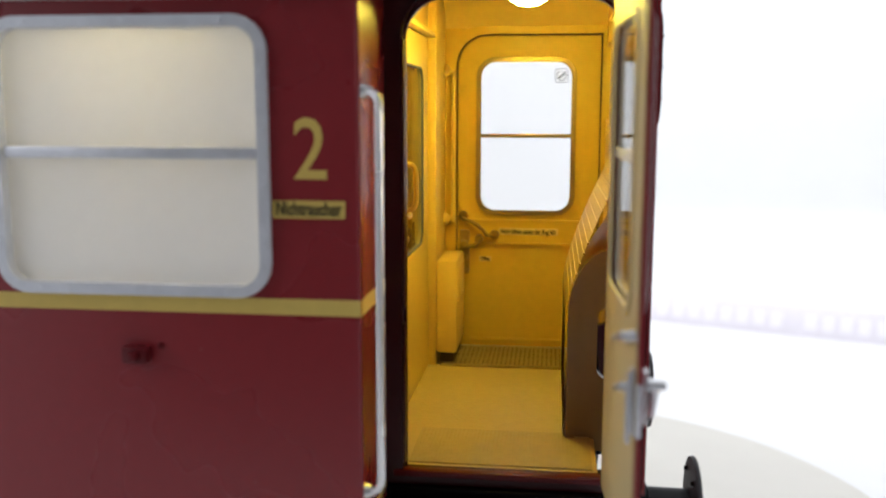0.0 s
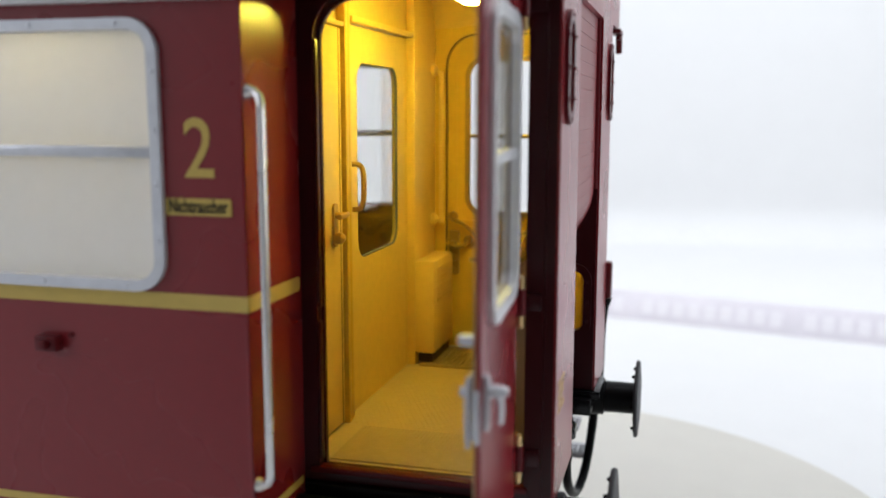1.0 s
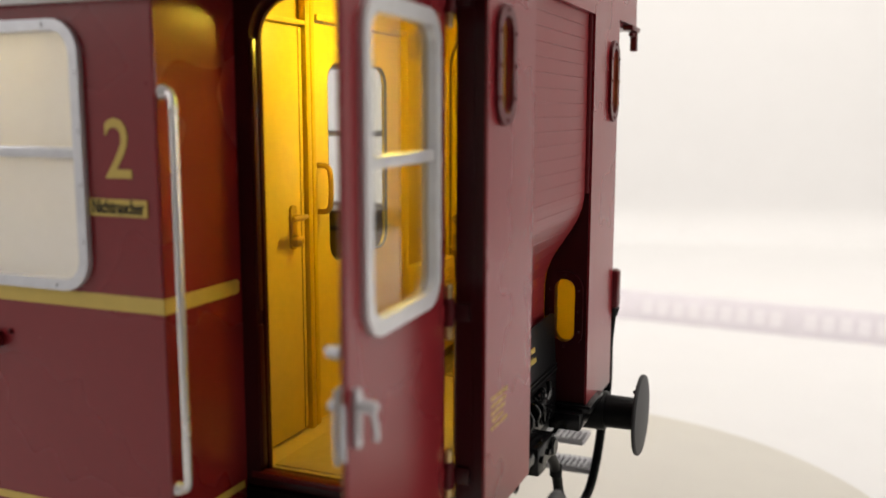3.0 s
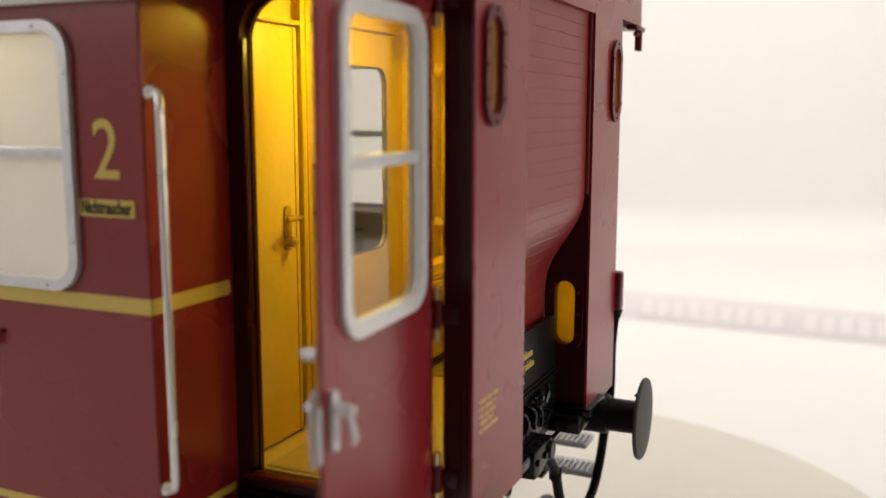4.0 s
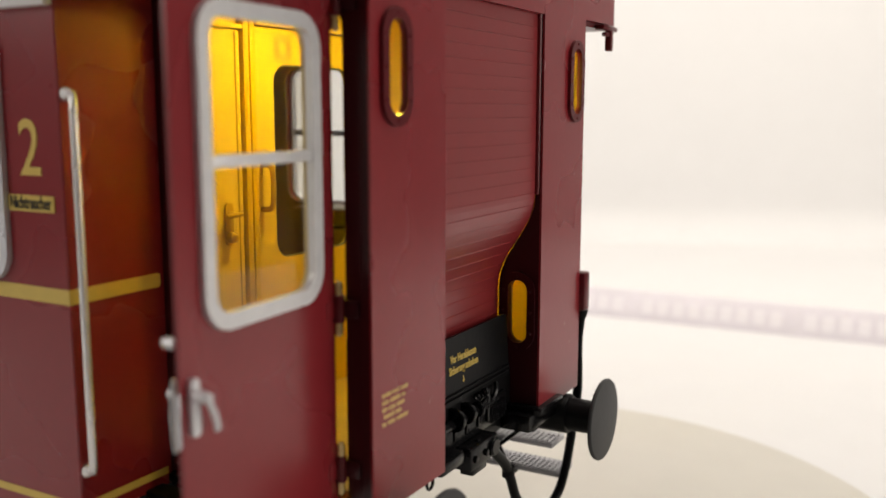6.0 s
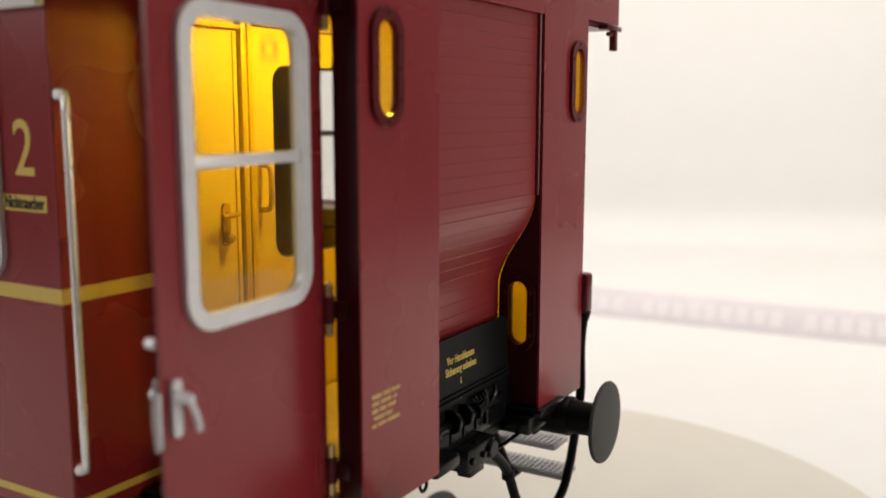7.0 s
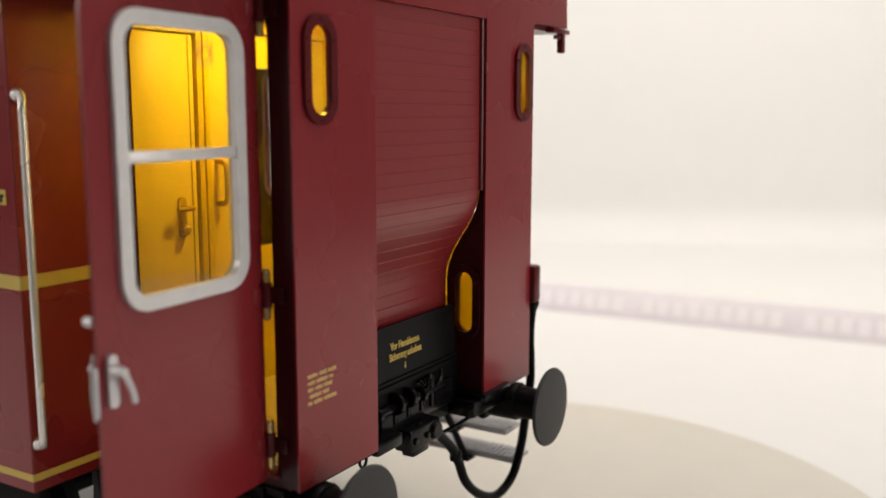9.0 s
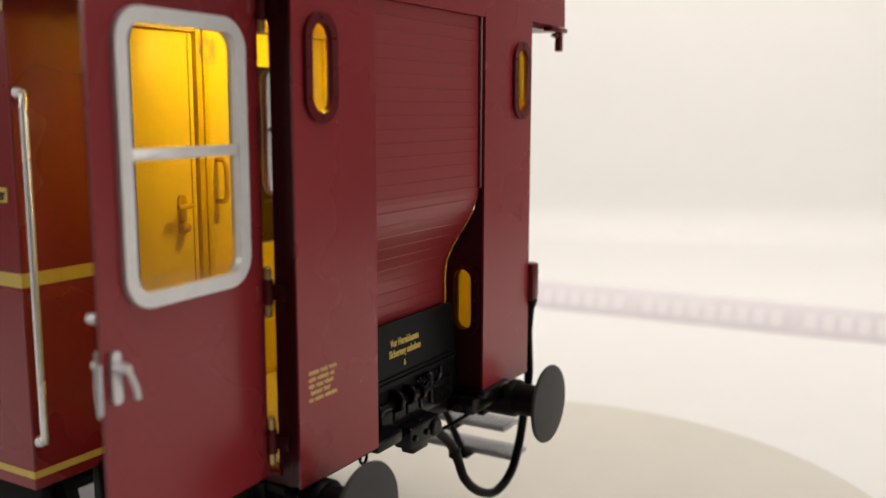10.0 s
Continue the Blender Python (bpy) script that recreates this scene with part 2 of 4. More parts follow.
def build_turntable():
    disc = new("turntable")
    tagged(disc, "round warm grey display turntable carrying the model coach", "turntable")
    part("turntable_plate", turned("z", (0, 0, 0), [(-0.16, DISC_R - 0.06), (-0.14, DISC_R), (-0.03, DISC_R), (0.0, DISC_R - 0.03)], 96), DISC, disc)
    part("turntable_base", turned("z", (0, 0, 0), [(-0.35, 2.2), (-0.161, 2.2)], 64), BLACK, disc, "dark round turntable base")
    return disc


def build_tape():
    tape = new("measuring_tape")
    tagged(tape, "pale lilac measuring tape with white blocks leaning back on edge", "measuring tape")
    part("tape_band", boxes((-6.0, 10.0, -0.012, 0.012, 0.0, 0.46), bevel=0.004), TAPE, tape)
    mesh = mesh_of("tape_block", boxes((-0.075, 0.075, -0.02, -0.0125, 0.11, 0.33)), TAPE_WHITE)
    for k in range(64):
        if k % 10 == 9:
            continue
        ob = new("tape_block", mesh)
        ob.parent = tape
        ob.location = (K * (-5.8 + 0.238 * k), 0, 0)
    a, b = Vector((0.921, 11.479)), Vector((5.217, 9.885))
    way = b - a
    tape.matrix_world = Matrix.Translation(at(a.x, a.y, GROUND - 0.35)) @ Matrix.Rotation(math.atan2(way.y, way.x), 4, "Z") @ Matrix.Rotation(radians(-18), 4, "X")


# ---- the coach ----
NEAR, FAR = 0.0, 3.24         # outer faces of the body's sides
VN, VF = 0.50, 2.75           # outer faces of the narrow vestibule
END = 1.115                   # outer face of the end wall
TAIL = -4.4                   # where the model's body ends
EAVE = 2.10


def window_in_side(coach, x0, x1, z0, z1, bar, face, out, pane_mat):
    """A framed window with a fixed upper and a lower pane in a side wall; out is -1 on the near side, 1 on the far one."""
    a, b = sorted((face + out * 0.025, face - out * 0.03))
    frame_ = part("side_window", ring("y", a, b, x0, x1, z0, z1, 0.13, 0.043), ALLOY, coach, "rounded silver window frame")
    stud = mesh_of("frame_stud", turned("y", (0, 0, 0), [(0.0, 0.011), (out * 0.004, 0.010), (out * 0.006, 0.005)], 8), ALLOY)
    inner = 0.021
    for u, v in [(u, v) for u in (x0 + inner, x1 - inner) for v in (z0 + 0.20, z0 + 0.42, z1 - 0.42, z1 - 0.20)] + [(u, v) for u in (x0 + 0.17, (x0 + x1) / 2, x1 - 0.17) for v in (z0 + inner, z1 - inner)]:
        ob = new("frame_stud", stud)
        ob.parent, ob.location = frame_, (K * u, K * (face + out * 0.0245), K * v)
    c, d = sorted((face + out * 0.012, face - out * 0.02))
    part("crossbar", boxes((x0 + 0.05, x1 - 0.05, c, d, bar - 0.022, bar + 0.022), bevel=0.006), ALLOY, frame_)
    c, d = sorted((face - out * 0.022, face - out * 0.034))
    for name, lo, hi in (("lower_pane", z0 + 0.03, bar), ("upper_pane", bar, z1 - 0.03)):
        pane = part(name, plate("y", c, d, rounded(x0 + 0.03, x1 - 0.03, lo + 0.002, hi - 0.002, 0.09, 6, (1, 1, 0, 0) if name[0] == "l" else (0, 0, 1, 1))), pane_mat, frame_)
        pane.visible_shadow = False
    return frame_


def build_body(coach):
    hole = rounded(-1.405, -0.361, 0.890, 1.885, 0.11, 8)
    part("side_wall", plate("y", NEAR, NEAR + 0.06, rounded(TAIL, 0.0, -0.12, 2.2, 0), [hole]), MAROON, coach, "maroon painted side wall")
    part("side_wall", plate("y", FAR - 0.06, FAR, rounded(TAIL, 0.0, -0.12, 2.2, 0), [hole]), MAROON, coach, "maroon painted side wall")
    part("saloon_lining", plate("y", FAR - 0.085, FAR - 0.061, rounded(TAIL, -0.11, 0.0, 2.3, 0), [hole]), PANEL, coach, "brown wood-toned saloon lining")
    window_in_side(coach, -1.43, -0.336, 0.865, 1.91, 1.41, FAR, 1, PANE)
    window_in_side(coach, -1.43, -0.336, 0.865, 1.91, 1.407, NEAR, -1, MILK)
    # inner wall of the wash room, which closes the window from behind
    part("washroom_lining", boxes((-1.6, -0.12, 0.9, 0.93, 0.0, 2.3)), CREAM, coach, "cream wash room lining")
    # Unseen lamp added behind the milky panes to brighten them from inside.
    pane_fill = part("washroom_lamp", turned("z", (-0.88, 0.48, 2.16), [(0.05, 0.12), (0.0, 0.115)], 24), CREAM, coach, "unseen round lamp added behind the milky panes")
    part("lamp_glass", turned("z", (-0.88, 0.48, 2.158), [(0.0, 0.10), (-0.03, 0.09), (-0.045, 0.03)], 24), PANE_FILL_GLOW, pane_fill, "glowing glass of the added pane lamp")
    part("washroom_ceiling", boxes((-1.6, -0.12, 0.065, 0.9, 2.20, 2.23)), CREAM, coach)
    for y0, y1, name in ((NEAR + 0.06, VN + 0.06, "near"), (VF - 0.06, FAR - 0.06, "far")):
        part("recess_wall", boxes((-0.06, 0.0, y0, y1, -0.12, 2.12)), MAROON, coach, "maroon wall of the door recess")
    part("corner_edge", tube([(-0.006, 0.006, -0.12), (-0.006, 0.006, 2.1)], 0.008, 8, 1), MAROON, coach)
    # lines round the body
    part("waist_line", joined(boxes((TAIL, 0.003, -0.003, 0.001, 0.80, 0.862)), plate("x", 0.0005, 0.0035, rounded(-0.003, 0.478, 0.80, 0.862, 0.015, 3, (0, 1, 1, 0)))), YELLOW, coach, "yellow waist line")
    part("sill_line", joined(boxes((TAIL, 0.003, -0.003, 0.001, -0.068, -0.035)), boxes((0.0005, 0.0035, -0.003, 0.478, -0.068, -0.035))), YELLOW, coach, "thin yellow sill line")
    # end of the full-width body and of the model's length
    part("tail_wall", boxes((TAIL - 0.05, TAIL, NEAR, FAR, -0.12, 2.2)), MAROON, coach)
    part("body_floor", boxes((TAIL, -0.06, NEAR + 0.06, FAR - 0.06, -0.12, -0.004)), FLOOR, coach, "tan floor lining")
    # tail lamp bracket and filler on the side
    part("side_bracket", joined(boxes((-0.93, -0.83, -0.05, 0.0, 0.60, 0.665), bevel=0.008), boxes((-0.90, -0.86, -0.075, -0.05, 0.615, 0.65), bevel=0.006), turned("y", (-0.79, 0, 0.665), [(-0.012, 0.01), (0.001, 0.012)], 10)), MAROON_GLOSS, coach, "small maroon bracket")
    # figure and sign
    lettering("2", coach, put(-0.184, -0.001, 1.412, ON_SIDE), 0.322, YELLOW, "yellow class number", 0.86, 0.002)
    sign = part("smoking_sign", plate("y", -0.006, 0.0, rounded(-0.331, -0.055, 1.168, 1.234, 0.006, 3)), YELLOW, coach, "yellow enamel sign")
    lettering("Nichtraucher", sign, put(-0.193, -0.007, 1.202, ON_SIDE), 0.074, INK, "dark lettering", 0.62, 0.001)
    # grab rail at the corner
    rail = part("grab_rail", tube([(0.0, 0.035, 1.63), (0.035, 0.03, 1.63), (0.055, 0.022, 1.62), (0.067, 0.014, 1.60), (0.07, 0.01, 1.57), (0.07, 0.01, 0.17), (0.067, 0.014, 0.14), (0.055, 0.022, 0.115), (0.035, 0.03, 0.105), (0.0, 0.035, 0.105)], 0.017, 12, 1), STEEL, coach, "bright steel grab rail")
    for z in (1.635, 0.10):
        part("rail_foot", turned("x", (0, 0.035, z), [(-0.004, 0.03), (0.012, 0.03), (0.03, 0.02), (0.045, 0.014)], 14), STEEL, rail)


def roof_outline(inset=0.0):
    mid, out = (NEAR + FAR) / 2, [(NEAR - 0.03 + inset, EAVE + inset)]
    for k in range(25):
        a = math.pi - math.pi * k / 24
        out.append((mid + (FAR - NEAR + 0.06 - 2 * inset) / 2 * math.copysign(abs(math.cos(a)) ** 0.55, math.cos(a)), EAVE + 0.06 + (0.85 - inset) * math.sin(a) ** 0.8))
    return out + [(FAR + 0.03 - inset, EAVE + inset)]


def build_roof(coach):
    part("roof", plate("x", TAIL - 0.05, END - 0.03, roof_outline() + [(y, max(z, EAVE) if 0 < k < 26 else EAVE) for k, (y, z) in enumerate(roof_outline(0.05))][::-1]), ROOF, coach, "silver grey arched roof")
    part("roof_end", plate("x", END - 0.03, END, roof_outline()), MAROON, coach, "maroon end panel under the roof")
    part("eave_strip", boxes((TAIL, 0.0, NEAR - 0.045, NEAR + 0.0, 1.966, 2.1), bevel=0.01), SILVER, coach, "pale silver gutter strip")
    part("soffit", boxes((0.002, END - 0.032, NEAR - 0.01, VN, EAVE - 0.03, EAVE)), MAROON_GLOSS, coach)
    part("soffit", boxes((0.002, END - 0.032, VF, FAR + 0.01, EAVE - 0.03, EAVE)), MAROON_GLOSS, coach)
    hook = part("lamp_hook", joined(boxes((END - 0.03, END + 0.03, 3.0, 3.25, EAVE - 0.04, EAVE - 0.01), bevel=0.006), boxes((END - 0.01, END + 0.03, 3.13, 3.18, EAVE - 0.16, EAVE - 0.03), bevel=0.008), boxes((END - 0.005, END + 0.022, 3.06, 3.19, EAVE - 0.075, EAVE - 0.05), bevel=0.006)), MAROON_GLOSS, coach, "small maroon hook under the eave")
    return hook


def build_vestibule(coach):
    door_hole = rounded(0.072, 0.985, 0.004, 2.04, 0.17, 8, (0, 0, 1, 1))
    sill = [(0.0, -0.06), (1.059, -0.06), (1.059, EAVE), (0.0, EAVE)]
    # Frame, rebate and seal have the recess's shade in their maroon.
    part("door_frame", plate("y", VN, VN + 0.05, sill, [door_hole]), MAROON_SHADED, coach, "maroon doorway frame with shade in its colour")
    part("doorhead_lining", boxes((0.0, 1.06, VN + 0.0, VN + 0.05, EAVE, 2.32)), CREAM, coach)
    part("rebate", plate("y", VN + 0.05, VN + 0.075, [(0.03, 0.0), (1.02, 0.0), (1.02, EAVE), (0.03, EAVE)], [rounded(0.084, 0.975, 0.001, 2.02, 0.16, 8, (0, 0, 1, 1))]), MAROON_SHADED, coach)
    part("rebate_seal", joined(boxes((0.073, 0.082, VN + 0.005, VN + 0.04, 0.72, 1.86), (0.073, 0.082, VN + 0.005, VN + 0.04, 0.03, 0.66), bevel=0.003)), MAROON_SHADED, coach)
    part("sill_plate", boxes((0.03, 1.0, VN - 0.012, VN + 0.045, -0.022, 0.006), bevel=0.006), MAROON_GLOSS, coach, "maroon door sill")
    part("vestibule_floor", boxes((-0.05, 0.92, VN + 0.05, VF - 0.05, -0.06, 0.0)), FLOOR, coach, "tan floor lining")
    # tread plate just inside, with small raised studs
    mat = part("tread_plate", boxes((0.08, 0.90, 0.60, 1.05, 0.0, 0.008), bevel=0.003), MAT, coach, "studded tan tread plate")
    studs = bmesh.new()
    for i in range(41):
        for j in range(23):
            box(studs, 0.095 + 0.0192 * i, 0.103 + 0.0192 * i, 0.610 + 0.0195 * j, 0.618 + 0.0195 * j, 0.007, 0.0086)
    tagged(part("studs", studs, MAT, mat), kind="stuff")
    dots = bmesh.new()
    for i in range(30):
        for j in range(36):
            x, y = 0.02 + 0.03 * i + (0.015 if j % 2 else 0), 1.10 + 0.03 * j
            if x < 0.78:
                box(dots, x, x + 0.009, y, y + 0.009, -0.001, 0.0011)
    tagged(part("floor_studs", dots, FLOOR, coach), kind="stuff")
    # foot grating before the far door
    grating = part("grating", boxes((0.03, 0.80, 2.20, 2.66, 0.0, 0.006)), PANEL, coach, "ribbed brass-toned foot grating")
    bar = mesh_of("grating_bar", boxes((-0.0085, 0.0085, 2.205, 2.655, 0.004, 0.020), bevel=0.003), GRATE)
    for k in range(27):
        ob = new("grating_bar", bar)
        ob.parent, ob.location = grating, (K * (0.050 + 0.0281 * k), 0, 0)
    for y in (2.205, 2.36, 2.51, 2.655):
        part("grating_rod", boxes((0.035, 0.795, y - 0.006, y + 0.006, 0.004, 0.017)), GRATE, grating)
    # ceiling and lamp
    part("vestibule_ceiling", boxes((-0.05, 1.06, VN + 0.05, VF - 0.05, 2.25, 2.32)), CREAM, coach, "cream vestibule ceiling")
    part("ceiling_cove", plate("x", -0.045, 1.05, [(2.70, 2.06), (2.70, 2.28), (2.46, 2.28), (2.58, 2.25), (2.66, 2.17)]), CREAM, coach)
    lamp = part("ceiling_lamp", turned("z", (0.565, 1.35, 2.25), [(0.0, 0.15), (-0.105, 0.145), (-0.11, 0.125), (-0.08, 0.12)], 28), CREAM, coach, "round ceiling lamp")
    part("lamp_glass", turned("z", (0.565, 1.35, 2.187), [(0.0, 0.115), (-0.05, 0.11), (-0.085, 0.092), (-0.108, 0.055), (-0.115, 0.01)], 24), LAMP_GLOW, lamp, "glowing warm lamp glass")


def build_partition(coach):
    # the wall across: wash room door, post, aisle door with a pane, pilaster
    aisle = rounded(1.355, 2.04, 0.795, 1.81, 0.10, 6)
    wall = part("partition", plate("x", -0.10, -0.05, [(VN + 0.05, 0.0), (VF - 0.05, 0.0), (VF - 0.05, 2.28), (VN + 0.05, 2.28)], [[(1.19, 0.02), (2.20, 0.02), (2.20, 2.0), (1.19, 2.0)]]), CREAM, coach, "cream-yellow partition")
    aisle_door = part("aisle_door", plate("x", -0.085, -0.05, [(1.20, 0.01), (2.19, 0.01), (2.19, 1.99), (1.20, 1.99)], [aisle]), CREAM, coach, "cream-yellow aisle door")
    glass = part("pane", plate("x", -0.073, -0.067, rounded(1.34, 2.055, 0.78, 1.825, 0.11, 6)), DOOR_PANE, aisle_door, "glossy clear pane")
    glass.visible_shadow = False
    part("seal", ring("x", -0.066, -0.052, 1.347, 2.048, 0.787, 1.818, 0.105, 0.016), GREY_INK, aisle_door, "dark pane seal")
    part("pull_handle", tube([(-0.05, 1.245, 1.30), (0.0, 1.25, 1.295), (0.02, 1.25, 1.25), (0.02, 1.25, 1.12), (0.0, 1.25, 1.075), (-0.05, 1.245, 1.07)], 0.014, 8, 4), OCHRE, aisle_door, "yellow pull handle")
    wash = part("washroom_door", boxes((-0.05, -0.025, 0.60, 1.075, 0.015, 1.955), bevel=0.006), CREAM, coach, "cream-yellow wash room door")
    part("door_groove", boxes((-0.0265, -0.0235, 1.037, 1.045, 0.02, 1.95)), BRASS, wash)
    lock = part("lock_plate", plate("x", -0.025, -0.014, rounded(0.933, 0.985, 0.920, 1.13, 0.024, 5)), OCHRE, wash, "ochre lock plate")
    part("lever", joined(turned("x", (-0.014, 0.959, 1.072), [(0.0, 0.018), (0.045, 0.014)], 12), tube([(0.030, 0.885, 1.072), (0.034, 0.959, 1.074), (0.030, 0.995, 1.076)], 0.013, 8, 3)), OCHRE, lock)
    part("turn_knob", turned("x", (-0.014, 0.959, 0.962), [(0.0, 0.028), (0.03, 0.026), (0.045, 0.012)], 14), OCHRE, lock)
    part("post", joined(boxes((-0.05, -0.005, 1.082, 1.122, 0.0, 2.28), bevel=0.006), boxes((-0.05, -0.012, 1.138, 1.178, 0.0, 2.28), bevel=0.006)), DEEP_CREAM, coach, "double-edged yellow post")
    part("transom", joined(boxes((-0.05, -0.01, 0.56, 1.10, 1.962, 1.985), bevel=0.004), boxes((-0.05, -0.005, 1.19, 2.22, 1.995, 2.025), bevel=0.006)), CREAM, coach, "yellow ledge over the doors")
    part("pilaster", boxes((-0.05, 0.0, 2.22, 2.70, 0.0, 2.28), bevel=0.004), CREAM, coach, "cream-yellow pilaster")
    heater = part("heater", joined(boxes((0.0, 0.13, 2.20, 2.66, 0.08, 0.66), bevel=0.018)), CREAM, coach, "pale yellow heater casing")
    for k in range(9):
        part("louvre", boxes((0.128, 0.138, 2.25, 2.60, 0.40 + 0.024 * k, 0.412 + 0.024 * k), bevel=0.003), CREAM, heater)
    part("heater_foot", boxes((0.02, 0.11, 2.23, 2.63, 0.02, 0.08)), DARK, heater)
    rod = part("grab_rod", tube([(0.0, 2.62, 1.82), (0.055, 2.62, 1.80), (0.06, 2.62, 1.74), (0.06, 2.62, 0.92), (0.055, 2.62, 0.88), (0.0, 2.62, 0.87)], 0.016, 8, 4), CREAM, coach, "yellow upright grab rod")
    for z in (1.82, 0.87):
        part("rod_foot", turned("x", (0.0, 2.62, z), [(0.0, 0.04), (0.02, 0.038), (0.035, 0.02)], 14), CREAM, rod)
    table = part("window_table", boxes((-1.13, -0.55, 2.86, 3.15, 0.862, 0.888), bevel=0.006), BUFF, coach, "narrow buff window table")
    part("table_bracket", boxes((-1.06, -0.82, 3.09, 3.15, 0.835, 0.861), bevel=0.004), DARK, table)
    bin_ = part("waste_bin", boxes((-0.965, -0.835, 3.03, 3.15, 0.40, 0.715), bevel=0.012), BUFF, coach, "small buff waste bin under the window")
    part("bin_lid", boxes((-1.03, -0.825, 3.02, 3.15, 0.722, 0.738), bevel=0.004), DARK, bin_, "dark bin lid")
    # seats of the saloon behind, seen only darkly
    for x in (-1.5, -2.6):
        part("saloon_seat", joined(boxes((x - 0.12, x + 0.02, 1.75, 3.0, 0.0, 1.15), bevel=0.03), boxes((x, x + 0.5, 1.75, 3.0, 0.3, 0.45), bevel=0.03)), SEAT, coach, "dark brown bench seat")


def build_far_door(coach):
    hole = rounded(0.079, 0.991, 0.0, 2.043, 0.192, 8, (0, 0, 0, 1))
    part("door_stop", plate("y", VF - 0.009, VF + 0.006, rounded(0.03, 1.03, -0.02, 2.08, 0.2, 8, (0, 0, 0, 1)), [rounded(0.12, 0.95, 0.05, 1.99, 0.16, 8, (0, 0, 0, 1))]), MAROON_GLOSS, coach)
    part("far_door_wall", plate("y", VF - 0.06, VF, [(0.0, -0.06), (1.059, -0.06), (1.059, EAVE + 0.2), (0.0, EAVE + 0.2)], [hole]), DEEP_CREAM, coach, "yellow far doorway")
    part("door_joint", plate("y", VF - 0.0615, VF - 0.0595, rounded(0.072, 0.998, 0.002, 2.05, 0.198, 8, (0, 0, 0, 1)), [rounded(0.0805, 0.9895, 0.004, 2.0415, 0.19, 8, (0, 0, 0, 1))]), DARK, coach, "dark joint round the far door")
    part("arch_moulding", plate("y", VF - 0.072, VF - 0.06, rounded(-0.01, 1.06, 0.7, 2.10, 0.24, 8, (0, 0, 0, 1)), [rounded(0.07, 1.0, 0.71, 2.055, 0.20, 8, (0, 0, 0, 1))]), DEEP_CREAM, coach)
    win = rounded(0.225, 0.815, 0.915, 1.885, 0.10, 8)
    door = part("far_door", plate("y", VF - 0.045, VF - 0.01, rounded(0.082, 0.988, 0.012, 2.04, 0.19, 8, (0, 0, 0, 1)), [win]), DEEP_CREAM, coach, "closed yellow entrance door")
    part("far_window_frame", ring("y", VF - 0.065, VF - 0.035, 0.20, 0.84, 0.893, 1.908, 0.125, 0.032), BRASS, door, "ochre window frame")
    part("far_crossbar", boxes((0.225, 0.815, VF - 0.058, VF - 0.035, 1.395, 1.42), bevel=0.005), BRASS, door)
    pane = part("pane", plate("y", VF - 0.03, VF - 0.024, rounded(0.215, 0.825, 0.905, 1.895, 0.11, 8)), PANE, door, "clear pane")
    pane.visible_shadow = False
    part("door_moulding", joined(ring("y", VF - 0.05, VF - 0.044, 0.13, 0.90, 0.85, 1.96, 0.03, 0.012), boxes((0.09, 0.985, VF - 0.047, VF - 0.044, 0.685, 0.694)), boxes((0.17, 0.95, VF - 0.055, VF - 0.044, 0.045, 0.065), bevel=0.003), boxes((0.13, 0.90, VF - 0.058, VF - 0.044, 0.845, 0.862), bevel=0.003)), DEEP_CREAM, door)
    lock = part("lock_plate", plate("y", VF - 0.065, VF - 0.044, rounded(0.095, 0.16, 0.50, 0.79, 0.01, 4)), BRASS, door, "ochre lock plate")
    part("lock_knob", joined(turned("y", (0.125, VF - 0.065, 0.70), [(0.0, 0.028), (-0.03, 0.026), (-0.04, 0.012)], 14), turned("y", (0.128, VF - 0.065, 0.61), [(0.0, 0.024), (-0.02, 0.02)], 12), turned("y", (0.128, VF - 0.065, 0.53), [(0.0, 0.018), (-0.015, 0.015)], 12)), BRASS, lock)
    part("lever", joined(tube([(0.125, VF - 0.10, 0.695), (0.17, VF - 0.105, 0.69), (0.215, VF - 0.10, 0.705), (0.22, VF - 0.09, 0.735)], 0.013, 8, 3), turned("y", (0.222, VF - 0.05, 0.73), [(0.005, 0.03), (-0.02, 0.028), (-0.03, 0.01)], 12)), BRASS, lock)
    bow = part("bow_handle", tube([(0.12, VF - 0.05, 0.87), (0.125, VF - 0.09, 0.865), (0.19, VF - 0.10, 0.845), (0.25, VF - 0.10, 0.80), (0.28, VF - 0.095, 0.765), (0.325, VF - 0.07, 0.76)], 0.012, 8, 4), BRASS, door, "bowed ochre handle")
    for x, z in ((0.12, 0.885), (0.325, 0.762)):
        part("handle_foot", turned("y", (x, VF - 0.045, z), [(0.0, 0.032), (-0.02, 0.03), (-0.035, 0.014)], 14), BRASS, bow)
    for x0, x1, z0, z1, words, h, wide in ((0.35, 0.74, 0.760, 0.806, "Nicht öffnen, bevor der Zug hält", 0.044, 0.62), (0.225, 0.305, 0.582, 0.615, "Offen", 0.036, 0.75)):
        sign = part("door_label", plate("y", VF - 0.0485, VF - 0.0445, rounded(x0, x1, z0, z1, 0.004, 2)), WHITE_LABEL, door, "small white label")
        lettering(words, sign, put((x0 + x1) / 2, VF - 0.0495, (z0 + z1) / 2, ON_SIDE), h, INK, "dark lettering", wide, 0.001)
    badge = part("window_badge", joined(ring("y", VF - 0.034, VF - 0.0305, 0.70, 0.785, 1.745, 1.835, 0.015, 0.004), ring("y", VF - 0.034, VF - 0.0305, 0.71, 0.775, 1.757, 1.823, 0.0325, 0.006)), GREY_INK, door, "small grey ring badge on the pane")
    slash = boxes((-0.024, 0.024, VF - 0.034, VF - 0.0305, -0.007, 0.007))
